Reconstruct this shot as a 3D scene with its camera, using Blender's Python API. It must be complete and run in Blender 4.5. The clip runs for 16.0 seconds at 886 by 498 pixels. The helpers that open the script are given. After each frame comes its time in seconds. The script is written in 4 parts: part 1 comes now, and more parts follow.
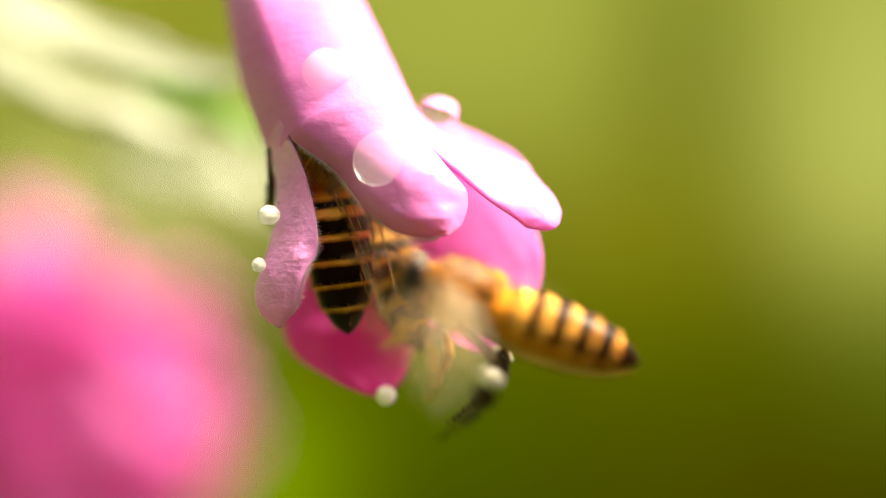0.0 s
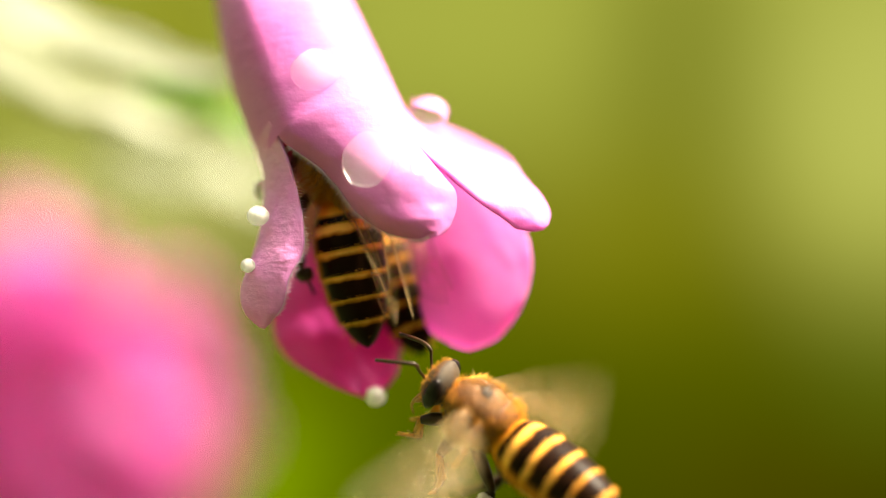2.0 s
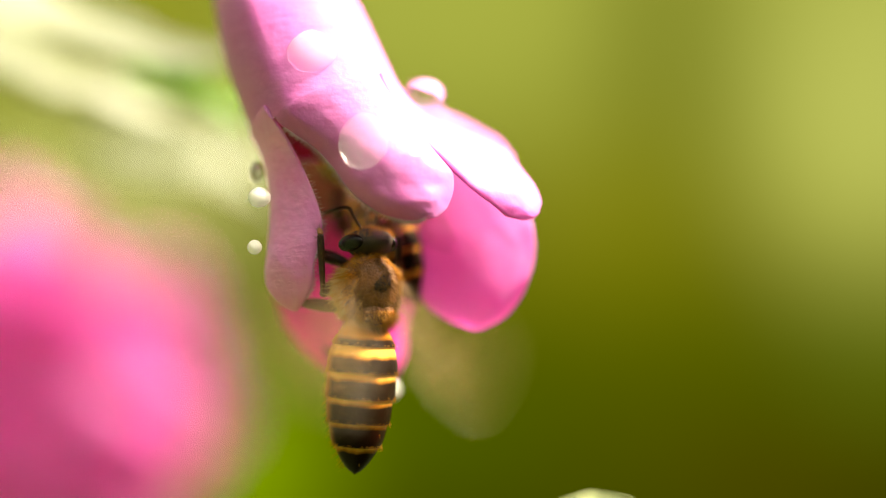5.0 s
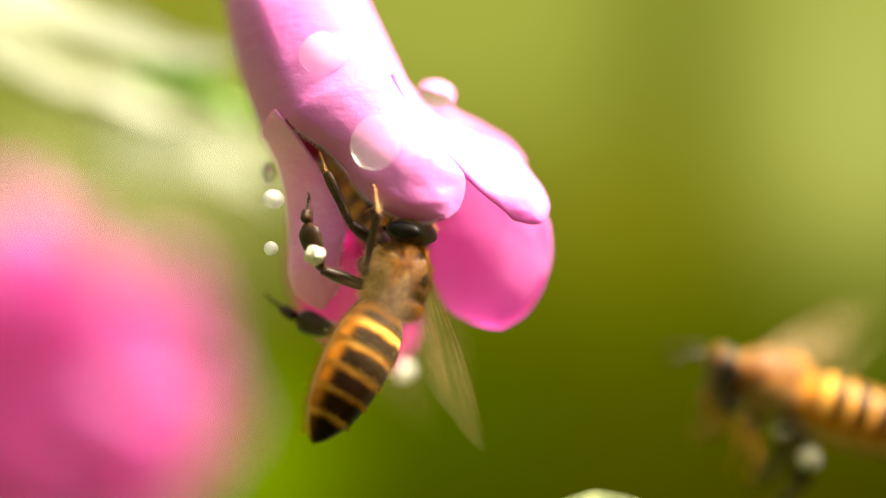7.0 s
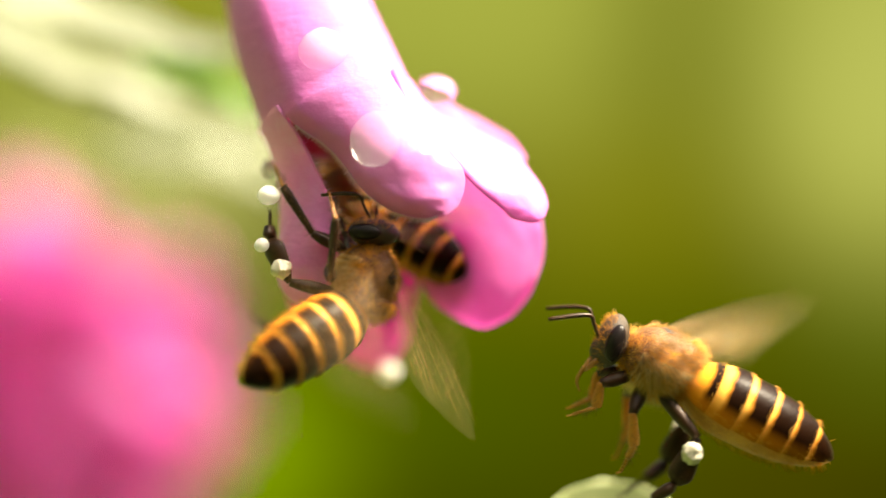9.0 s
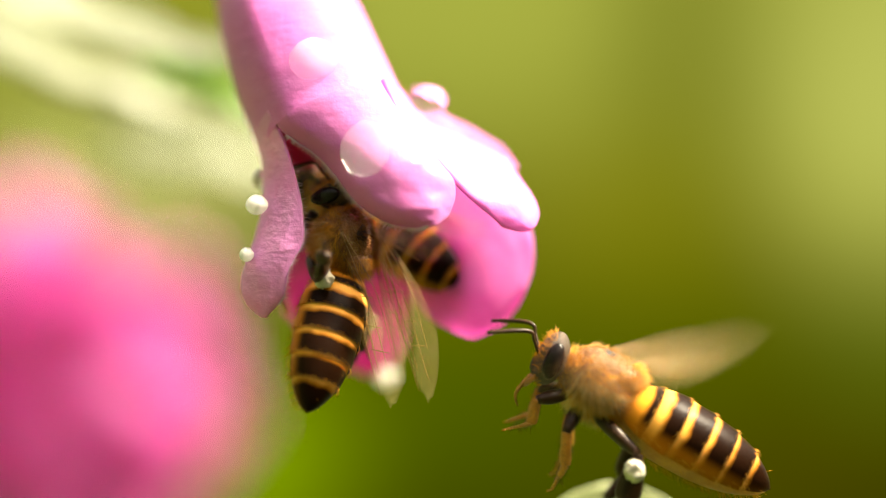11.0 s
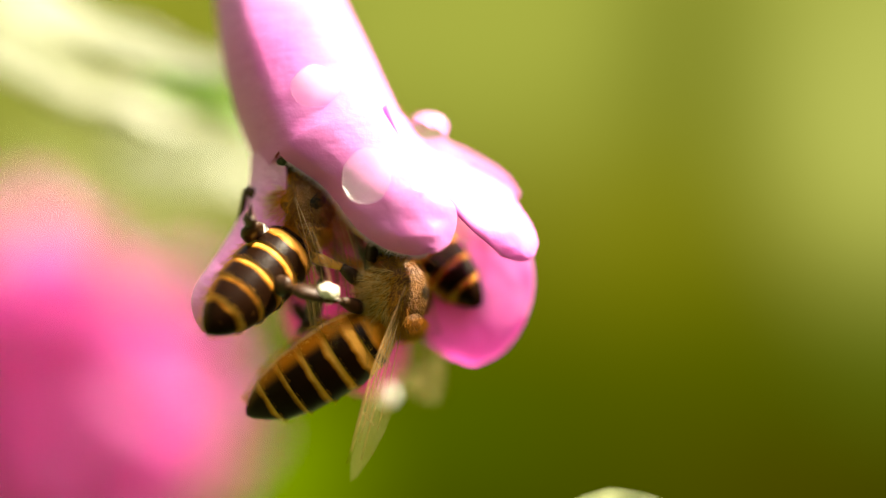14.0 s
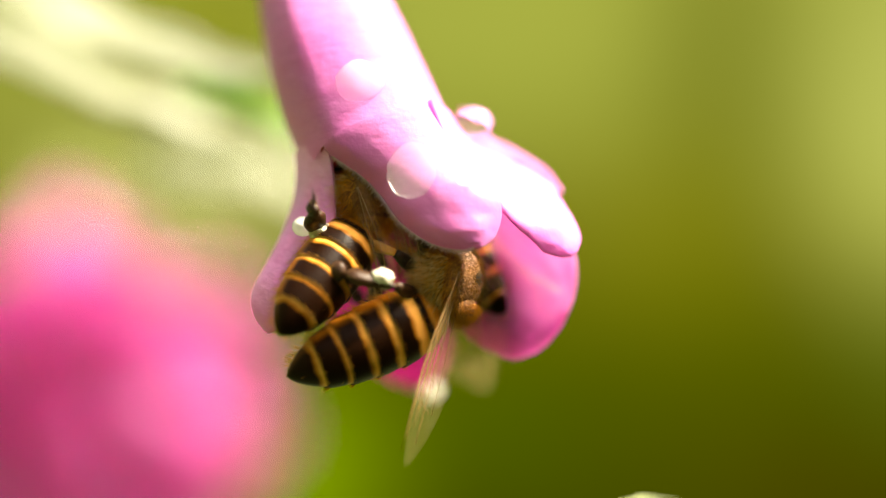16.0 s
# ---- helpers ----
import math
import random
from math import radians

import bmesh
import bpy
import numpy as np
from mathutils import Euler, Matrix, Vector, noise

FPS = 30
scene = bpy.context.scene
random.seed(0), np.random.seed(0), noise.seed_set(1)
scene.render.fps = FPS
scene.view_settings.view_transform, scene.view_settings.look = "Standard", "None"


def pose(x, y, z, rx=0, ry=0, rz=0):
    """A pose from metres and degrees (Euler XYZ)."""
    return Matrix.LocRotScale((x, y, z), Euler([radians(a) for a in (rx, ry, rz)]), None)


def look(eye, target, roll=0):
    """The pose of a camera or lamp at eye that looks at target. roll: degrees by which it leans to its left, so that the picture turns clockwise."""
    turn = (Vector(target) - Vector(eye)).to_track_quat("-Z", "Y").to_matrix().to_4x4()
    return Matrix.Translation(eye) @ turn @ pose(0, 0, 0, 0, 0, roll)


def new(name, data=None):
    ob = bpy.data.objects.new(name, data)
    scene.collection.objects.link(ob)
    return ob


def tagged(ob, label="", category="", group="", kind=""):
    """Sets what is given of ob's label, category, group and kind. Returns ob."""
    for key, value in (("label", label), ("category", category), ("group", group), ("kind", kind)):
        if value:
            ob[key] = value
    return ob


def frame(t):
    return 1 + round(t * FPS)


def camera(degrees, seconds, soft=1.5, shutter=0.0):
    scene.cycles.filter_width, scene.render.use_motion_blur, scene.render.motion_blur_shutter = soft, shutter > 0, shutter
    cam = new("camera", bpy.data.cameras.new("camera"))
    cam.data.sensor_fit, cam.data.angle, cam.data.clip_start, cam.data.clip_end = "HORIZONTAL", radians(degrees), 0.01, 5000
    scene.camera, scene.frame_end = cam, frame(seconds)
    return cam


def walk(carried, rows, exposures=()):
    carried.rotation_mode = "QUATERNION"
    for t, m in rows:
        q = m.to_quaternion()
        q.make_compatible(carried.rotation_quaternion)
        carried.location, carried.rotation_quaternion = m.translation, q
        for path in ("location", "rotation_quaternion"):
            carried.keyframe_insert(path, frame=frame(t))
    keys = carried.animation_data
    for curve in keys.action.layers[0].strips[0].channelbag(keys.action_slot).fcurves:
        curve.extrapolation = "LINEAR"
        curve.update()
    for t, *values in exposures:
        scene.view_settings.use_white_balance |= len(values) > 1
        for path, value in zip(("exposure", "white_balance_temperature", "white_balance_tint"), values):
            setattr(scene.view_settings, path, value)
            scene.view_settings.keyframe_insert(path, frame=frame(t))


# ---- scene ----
# All sizes are true: a bee is about 12 mm long. 1 mm:
MM = 0.001
FOCUS = 0.0786          # the plane of the flower's mouth, in metres before the lens

# ---- camera: a hand-held macro lens that wavers a little ----
cam = camera(28.0, 16.0, 0.6, 0.8)
cam.data.dof.use_dof = True
cam.data.dof.focus_distance = FOCUS - 0.0003
cam.data.dof.aperture_fstop = 8.5
cam.data.dof.aperture_blades = 0
walk(cam, [
    (0.0, pose(0, 0, 0, 90.0547, 0, 0.0547)),
    (1.5, pose(0, 0, 0, 90.0911, 0, -0.0364)),
    (2.5, pose(0, 0, 0, 89.9089, 0, -0.1458)),
    (3.5, pose(0, 0, 0, 89.7813, 0, -0.2187)),
    (5.8, pose(0, 0, 0, 89.4534, 0, -0.5102)),
    (6.5, pose(0, 0, 0, 89.4898, 0, -0.4009)),
    (7.5, pose(0, 0, 0, 89.4169, 0, -0.2187)),
    (8.5, pose(0, 0, 0, 89.2347, 0, -0.0911)),
    (9.2, pose(0, 0, 0, 89.2347, 0, 0.0000)),
    (11.5, pose(0, 0, 0, 89.3623, 0, 0.0911)),
    (12.5, pose(0, 0, 0, 89.3623, 0, 0.0911)),
    (13.5, pose(0, 0, 0, 89.6356, 0, 0.2187)),
    (14.0, pose(0, 0, 0, 89.8178, 0, 0.2187)),
    (14.5, pose(0, 0, 0, 89.9089, 0, 0.3644)),
    (15.0, pose(0, 0, 0, 89.9453, 0, 0.6377)),
    (15.5, pose(0, 0, 0, 90.0000, 0, 1.0568)),
    (16.0, pose(0, 0, 0, 89.9089, 0, 1.2390)),
], [(0.0, 2.0, 7800, 4), (16.0, 2.0, 7800, 4)])


# ---- world and sun ----
SUN_ELEVATION, SUN_AZIMUTH = 57.0, 93.0      # azimuth from +y (away from the camera) towards +x
world = bpy.data.worlds.new("sky")
scene.world = world
world.use_nodes = True
wn = world.node_tree.nodes
sky = wn.new("ShaderNodeTexSky")
sky.sky_type = "NISHITA"
sky.sun_disc = False
sky.dust_density = 8.0
sky.air_density = 0.35
sky.ozone_density = 0.3
sky.sun_elevation = radians(SUN_ELEVATION)
sky.sun_rotation = radians(SUN_AZIMUTH)
wn["Background"].inputs["Strength"].default_value = 0.145
world.node_tree.links.new(sky.outputs[0], wn["Background"].inputs["Color"])
sun = new("sun", bpy.data.lights.new("sun", "SUN"))
sun.data.energy = 4.2
sun.data.angle = radians(2.0)
sun.data.color = (1.0, 0.94, 0.84)
_e, _a = radians(SUN_ELEVATION), radians(SUN_AZIMUTH)
sun.matrix_world = look((math.sin(_a) * math.cos(_e), math.cos(_a) * math.cos(_e), math.sin(_e)), (0, 0, 0))

# ---- materials ----
def material(name):
    m = bpy.data.materials.new(name)
    m.use_nodes = True
    m.node_tree.nodes.clear()
    return m, m.node_tree.nodes, m.node_tree.links


def node(nodes, kind, **inputs):
    n = nodes.new("ShaderNode" + kind)
    for key, value in inputs.items():
        n.inputs[key.replace("_", " ")].default_value = value
    return n


def ramp(nodes, stops):
    n = nodes.new("ShaderNodeValToRGB")
    while len(n.color_ramp.elements) < len(stops):
        n.color_ramp.elements.new(0.5)
    for e, (at, colour) in zip(n.color_ramp.elements, stops):
        e.position, e.color = at, (*colour, 1)
    return n


def noise_tex(nodes, links, scale, detail=4.0, coords=None):
    n = node(nodes, "TexNoise", Scale=scale, Detail=detail)
    c = coords or nodes.new("ShaderNodeTexCoord").outputs["Object"]
    links.new(c, n.inputs["Vector"])
    return n


def surface(name, low, high, rough=0.5, scale=900.0, bump=0.3, relief=0.00005, translucent=0.0, trans_colour=None,
            bump_scale=None, sheen=0.0, coat=0.0, specular=0.5, wrinkles=0.0):
    """A procedural surface: two tones mixed by noise at two scales, fine relief, and for thin petals light that comes through."""
    m, ns, ls = material(name)
    tc = ns.new("ShaderNodeTexCoord")
    big = noise_tex(ns, ls, scale, 3.0, tc.outputs["Object"])
    fine = noise_tex(ns, ls, scale * 6.0, 4.0, tc.outputs["Object"])
    mix = node(ns, "Mix")
    mix.data_type = "FLOAT"
    mix.inputs[0].default_value = 0.35
    ls.new(big.outputs[0], mix.inputs[2]), ls.new(fine.outputs[0], mix.inputs[3])
    tone = ramp(ns, [(0.32, low), (0.68, high)])
    ls.new(mix.outputs[0], tone.inputs[0])
    colour = tone.outputs[0]
    relief_tex = fine
    if bump_scale:
        relief_tex = noise_tex(ns, ls, bump_scale, 3.0, tc.outputs["Object"])
    bp = node(ns, "Bump", Strength=bump, Distance=relief)
    height = relief_tex.outputs[0]
    if wrinkles:
        # creases that run across the petal, one finer than the other
        for size, weight in ((wrinkles, 1.0), (wrinkles * 2.7, 0.5)):
            mp = ns.new("ShaderNodeMapping")
            mp.inputs["Scale"].default_value = (0.35, 0.5, 1.5)
            mp.inputs["Rotation"].default_value = (0, radians(20), 0)
            ls.new(tc.outputs["Object"], mp.inputs[0])
            crease = noise_tex(ns, ls, size, 2.0, mp.outputs[0])
            add = node(ns, "Math")
            add.operation = "MULTIPLY_ADD"
            add.inputs[1].default_value = weight
            ls.new(crease.outputs[0], add.inputs[0]), ls.new(height, add.inputs[2])
            height = add.outputs[0]
    ls.new(height, bp.inputs["Height"])
    p = node(ns, "BsdfPrincipled", Roughness=rough)
    p.inputs["Specular IOR Level"].default_value = specular
    p.inputs["Sheen Weight"].default_value = sheen
    p.inputs["Coat Weight"].default_value = coat
    p.inputs["Coat Roughness"].default_value = 0.15
    ls.new(colour, p.inputs["Base Color"]), ls.new(bp.outputs[0], p.inputs["Normal"])
    out = ns.new("ShaderNodeOutputMaterial")
    last = p.outputs[0]
    if translucent:
        t = node(ns, "BsdfTranslucent")
        if trans_colour:
            t.inputs["Color"].default_value = (*trans_colour, 1)
        else:
            ls.new(colour, t.inputs["Color"])
        ls.new(bp.outputs[0], t.inputs["Normal"])
        mx = node(ns, "MixShader")
        mx.inputs[0].default_value = translucent
        ls.new(last, mx.inputs[1]), ls.new(t.outputs[0], mx.inputs[2])
        last = mx.outputs[0]
    ls.new(last, out.inputs[0])
    return m


def tergite_material(name, front, band, edge, flanks=0.15):
    """A plate of the abdomen: a golden band in front, dark horn behind; the border wavers."""
    m, ns, ls = material(name)
    tc = ns.new("ShaderNodeTexCoord")
    sep = ns.new("ShaderNodeSeparateXYZ")
    ls.new(tc.outputs["Generated"], sep.inputs[0])
    wob = noise_tex(ns, ls, 1400.0, 3.0, tc.outputs["Object"])
    add = node(ns, "Math")
    add.operation = "MULTIPLY_ADD"
    add.inputs[1].default_value = 0.22
    ls.new(wob.outputs[0], add.inputs[0]), ls.new(sep.outputs[0], add.inputs[2])
    tone = ramp(ns, [(0.06, edge), (0.13, (0.008, 0.003, 0.001)), (band - 0.03, (0.011, 0.0035, 0.0012)), (band + 0.05, (0.34, 0.12, 0.012)), (band + 0.15, front)])
    ls.new(add.outputs[0], tone.inputs[0])
    side_fac = node(ns, "MapRange")
    side_fac.interpolation_type = "SMOOTHSTEP"
    for key, value in (("From Min", 0.44), ("From Max", 0.14), ("To Max", flanks)):
        side_fac.inputs[key].default_value = value
    ls.new(sep.outputs[2], side_fac.inputs[0])
    sides = node(ns, "Mix")
    sides.data_type = "RGBA"
    ls.new(side_fac.outputs[0], sides.inputs[0]), ls.new(tone.outputs[0], sides.inputs[6])
    sides.inputs[7].default_value = (0.56, 0.18, 0.014, 1)
    hair = noise_tex(ns, ls, 9000.0, 2.0, tc.outputs["Object"])
    bp = node(ns, "Bump", Strength=0.35, Distance=0.00004)
    ls.new(hair.outputs[0], bp.inputs["Height"])
    p = node(ns, "BsdfPrincipled", Roughness=0.36)
    p.inputs["Specular IOR Level"].default_value = 0.05
    ls.new(sides.outputs[2], p.inputs["Base Color"]), ls.new(bp.outputs[0], p.inputs["Normal"])
    out = ns.new("ShaderNodeOutputMaterial")
    ls.new(p.outputs[0], out.inputs[0])
    return m


def wing_material():
    m, ns, ls = material("wing membrane")
    tc = ns.new("ShaderNodeTexCoord")
    n = noise_tex(ns, ls, 700.0, 3.0, tc.outputs["Object"])
    tone = ramp(ns, [(0.3, (0.56, 0.38, 0.16)), (0.7, (0.74, 0.57, 0.30))])
    ls.new(n.outputs[0], tone.inputs[0])
    p = node(ns, "BsdfPrincipled", Roughness=0.25)
    ls.new(tone.outputs[0], p.inputs["Base Color"])
    tl = node(ns, "BsdfTranslucent")
    ls.new(tone.outputs[0], tl.inputs["Color"])
    half = node(ns, "MixShader")
    half.inputs[0].default_value = 0.5
    ls.new(p.outputs[0], half.inputs[1]), ls.new(tl.outputs[0], half.inputs[2])
    tr = ns.new("ShaderNodeBsdfTransparent")
    mx = node(ns, "MixShader")
    mx.inputs[0].default_value = 0.11
    ls.new(tr.outputs[0], mx.inputs[1]), ls.new(half.outputs[0], mx.inputs[2])
    out = ns.new("ShaderNodeOutputMaterial")
    ls.new(mx.outputs[0], out.inputs[0])
    return m


def water_material(name, clear, bright_share):
    """A bead of water: clear, glossy by its angle; a share of white paints in the sunlight that it would gather."""
    m, ns, ls = material(name)
    if clear:
        body_ = ns.new("ShaderNodeBsdfTransparent")
    else:
        body_ = node(ns, "BsdfGlass", Roughness=0.0, IOR=1.33)
    # plain white mixed in to imitate light focused by the drop
    gather = node(ns, "BsdfDiffuse", Color=(0.95, 0.93, 0.94, 1))
    soft = node(ns, "MixShader")
    soft.inputs[0].default_value = bright_share
    ls.new(body_.outputs[0], soft.inputs[1]), ls.new(gather.outputs[0], soft.inputs[2])
    fres = node(ns, "Fresnel", IOR=1.33)
    fr = node(ns, "Math")
    fr.operation = "MULTIPLY"
    fr.inputs[1].default_value = 0.28 if clear else 1.0
    ls.new(fres.outputs[0], fr.inputs[0])
    gloss = node(ns, "BsdfGlossy", Roughness=0.12)
    mx = node(ns, "MixShader")
    ls.new(fr.outputs[0], mx.inputs[0]), ls.new(soft.outputs[0], mx.inputs[1]), ls.new(gloss.outputs[0], mx.inputs[2])
    out = ns.new("ShaderNodeOutputMaterial")
    ls.new(mx.outputs[0], out.inputs[0])
    return m


PETAL_OUT = surface("petal outside", (0.81, 0.19, 0.67), (0.87, 0.30, 0.78), 0.5, 260.0, 0.55, 0.00008, 0.40, (0.90, 0.34, 0.79), bump_scale=1500.0, sheen=0.1, wrinkles=500.0)
PETAL_WRINKLED = surface("wrinkled petal", (0.87, 0.27, 0.72), (0.92, 0.41, 0.83), 0.5, 500.0, 0.55, 0.00012, 0.24, (0.92, 0.38, 0.80), bump_scale=2600.0, sheen=0.15, wrinkles=900.0)
PETAL_IN = surface("petal inside", (0.74, 0.05, 0.43), (0.87, 0.15, 0.61), 0.45, 260.0, 0.5, 0.00006, 0.70, (0.92, 0.09, 0.57), bump_scale=1500.0)
PETAL_FAR = surface("far petals", (0.68, 0.10, 0.43), (0.78, 0.31, 0.70), 0.6, 120.0, 0.3, 0.0001, 0.5, (0.84, 0.24, 0.65))
# translucent petal in a lighter tone: part of the sun's glow is painted in
PETAL_LIT_TONE = surface("petal lightened for sun glow", (0.88, 0.26, 0.72), (0.93, 0.43, 0.84), 0.5, 160.0, 0.5, 0.00006, 0.70, (0.96, 0.30, 0.78), bump_scale=1500.0)
# reddish throat, with the shade inside the mouth put into its dark colour
THROAT_SHADE = surface("throat", (0.22, 0.02, 0.04), (0.40, 0.05, 0.08), 0.6, 300.0, 0.4, 0.00006, 0.1, (0.5, 0.04, 0.06))
CALYX = surface("calyx green", (0.10, 0.14, 0.03), (0.20, 0.26, 0.06), 0.5, 200.0, 0.4, 0.0001, 0.2)
CREAM_LEAF = surface("cream leaf", (0.19, 0.22, 0.14), (0.30, 0.32, 0.23), 0.45, 60.0, 0.4, 0.0002, 0.35)
GREEN_LEAF = surface("green leaf", (0.10, 0.26, 0.02), (0.22, 0.42, 0.05), 0.45, 80.0, 0.4, 0.0002, 0.45)
FUR = surface("golden hair", (0.50, 0.20, 0.018), (0.95, 0.53, 0.09), 0.55, 900.0, 0.0, 0.00001, 0.5)
FUR_PALE = surface("cream hair", (0.88, 0.63, 0.26), (0.98, 0.86, 0.52), 0.55, 900.0, 0.0, 0.00001, 0.5)
FUR_BROWN = surface("tawny hair", (0.15, 0.062, 0.007), (0.50, 0.24, 0.03), 0.5, 900.0, 0.0, 0.00001, 0.35)
FUR_DARK = surface("brown hair", (0.10, 0.05, 0.016), (0.24, 0.13, 0.045), 0.6, 800.0, 0.0, 0.00001, 0.3)
THORAX = surface("thorax felt", (0.09, 0.034, 0.007), (0.28, 0.11, 0.02), 0.6, 1500.0, 0.8, 0.0001)
AMBER = surface("amber horn", (0.50, 0.20, 0.03), (0.70, 0.34, 0.06), 0.4, 900.0, 0.4, 0.00004, 0.25)
LEG = surface("leg horn", (0.013, 0.005, 0.002), (0.050, 0.020, 0.006), 0.45, 1500.0, 0.5, 0.00003, coat=0.03, specular=0.25)
FOOT = surface("amber foot", (0.22, 0.09, 0.02), (0.45, 0.20, 0.05), 0.45, 1500.0, 0.4, 0.00003)
EYE = surface("compound eye", (0.005, 0.004, 0.004), (0.015, 0.010, 0.009), 0.26, 1200.0, 0.4, 0.00003, coat=0.05, specular=0.15, bump_scale=16000.0)
POLLEN = surface("pale pollen", (0.62, 0.56, 0.42), (0.85, 0.80, 0.66), 0.8, 2500.0, 1.0, 0.0001)
FACE = surface("face felt", (0.014, 0.008, 0.003), (0.060, 0.034, 0.012), 0.6, 2500.0, 0.8, 0.00008)
TERGITES = [tergite_material("banded plate", (0.84, 0.41, 0.08), b, (0.16, 0.07, 0.02), f) for b, f in ((0.58, 0.8), (0.70, 0.75), (0.75, 0.7), (0.80, 0.5))]
TERGITE_FIRST = tergite_material("amber plate", (0.74, 0.28, 0.03), 0.36, (0.30, 0.12, 0.02), 0.8)
TERGITE_TIP = tergite_material("tip plate", (0.70, 0.36, 0.08), 0.84, (0.02, 0.01, 0.005))
SHIELD = surface("bald brown plate", (0.016, 0.010, 0.005), (0.045, 0.027, 0.013), 0.48, 1500.0, 0.6, 0.00004, specular=0.2)
PALE_LEAF = surface("pale green leaf", (0.34, 0.40, 0.17), (0.44, 0.49, 0.26), 0.5, 90.0, 0.3, 0.0001, 0.3)
WING = wing_material()
VEIN = surface("wing vein", (0.22, 0.12, 0.04), (0.36, 0.2, 0.08), 0.4, 900.0, 0.2, 0.00001)
WATER = water_material("water bead", True, 0.06)
WATER_SOFT = water_material("flat water bead", True, 0.17)
WATER_HANGING = water_material("hanging water drop", False, 0.3)
WATER_RIM = water_material("water drop on the rim", False, 0.06)
# drops coloured white throughout, in place of the bright light they would refract
WATER_GLARE = surface("white water drop with painted glare", (0.92, 0.92, 0.88), (0.96, 0.96, 0.93), 0.1, 300.0, 0.0, 0.00001, 0.5, coat=0.5)
DOWN = surface("petal down", (0.86, 0.62, 0.82), (0.94, 0.80, 0.92), 0.6, 900.0, 0.0, 0.00001, 0.4)

# ---- mesh helpers ----
def mesh_of(name, bm, mats, smooth=True):
    me = bpy.data.meshes.new(name)
    bmesh.ops.recalc_face_normals(bm, faces=bm.faces)
    bm.to_mesh(me)
    bm.free()
    for m in mats if isinstance(mats, (list, tuple)) else [mats]:
        me.materials.append(m)
    if smooth:
        me.polygons.foreach_set("use_smooth", [True] * len(me.polygons))
    return me


def part(name, bm, mats, parent, label="", kind=""):
    ob = new(name, mesh_of(name, bm, mats) if isinstance(bm, bmesh.types.BMesh) else bm)
    ob.parent = parent
    return tagged(ob, label=label, kind=kind)


def smooth_path(points, n):
    """A smooth curve through a few points, n samples."""
    pts = [Vector(p) for p in points]
    pts = [2 * pts[0] - pts[1]] + pts + [2 * pts[-1] - pts[-2]]
    spans, out = len(pts) - 3, []
    for i in range(n):
        f = i / (n - 1) * spans
        k = min(int(f), spans - 1)
        s, (a, b, c, d) = f - k, pts[k:k + 4]
        out.append(0.5 * (2 * b + (c - a) * s + (2 * a - 5 * b + 4 * c - d) * s * s + (3 * b - a - 3 * c + d) * s ** 3))
    return out


def add_tube(bm, points, radii, sides=8, samples=None, flat=1.0, up=(0, 0, 1), material_index=0, closed=True):
    """A rod along a curve, with a radius at each given point."""
    n = samples or len(points)
    path = smooth_path(points, n)
    rad = smooth_path([(r, 0, 0) for r in radii], n)
    rings, last = [], None
    for i, p in enumerate(path):
        t = (path[min(i + 1, n - 1)] - path[max(i - 1, 0)]).normalized()
        a = t.cross(Vector(up) if last is None else last.cross(t))
        if a.length < 1e-6:
            a = t.orthogonal()
        a.normalize()
        b = t.cross(a)
        last = a
        r = max(rad[i].x, 1e-6)
        rings.append([bm.verts.new(p + r * (math.cos(q) * a + flat * math.sin(q) * b)) for q in (2 * math.pi * k / sides for k in range(sides))])
    faces = []
    for r0, r1 in zip(rings, rings[1:]):
        faces += [bm.faces.new((r0[k], r0[(k + 1) % sides], r1[(k + 1) % sides], r1[k])) for k in range(sides)]
    if closed:
        faces += [bm.faces.new(rings[0][::-1]), bm.faces.new(rings[-1])]
    for f in faces:
        f.material_index = material_index
    return rings


def add_ball(bm, centre, size, rings=10, sides=14, wobble=0.0, material_index=0):
    verts = bmesh.ops.create_uvsphere(bm, u_segments=sides, v_segments=rings, radius=1.0)["verts"]
    for v in verts:
        k = 1 + wobble * noise.noise(v.co * 2.3 + Vector(centre) * 900)
        v.co = Vector(centre) + Vector((v.co.x * size[0], v.co.y * size[1], v.co.z * size[2])) * k
    for f in {f for v in verts for f in v.link_faces}:
        f.material_index = material_index
    return verts


def add_hairs(bm, spots, length, width, lean, rng):
    """Thin three-sided hairs at (place, normal) spots, leaning one way."""
    for p, nrm in spots:
        d = (nrm + lean + Vector((rng.uniform(-.35, .35), rng.uniform(-.35, .35), rng.uniform(-.35, .35)))).normalized()
        a = d.orthogonal().normalized()
        b = d.cross(a)
        w = width * rng.uniform(0.7, 1.2)
        base = [bm.verts.new(p + w * (math.cos(q) * a + math.sin(q) * b)) for q in (0, 2.1, 4.2)]
        tip = bm.verts.new(p + d * length * rng.uniform(0.5, 1.2))
        for k in range(3):
            bm.faces.new((base[k], base[(k + 1) % 3], tip))


def spot(u, v, d=0.0):
    """A place from its steps of 0.025 mm to the right and down from the corner of the focal plane, d mm behind that plane."""
    k = 0.025 * MM * (1 + d * MM / FOCUS)
    return Vector(((u - 784) * k, FOCUS + d * MM, (441 - v) * k))

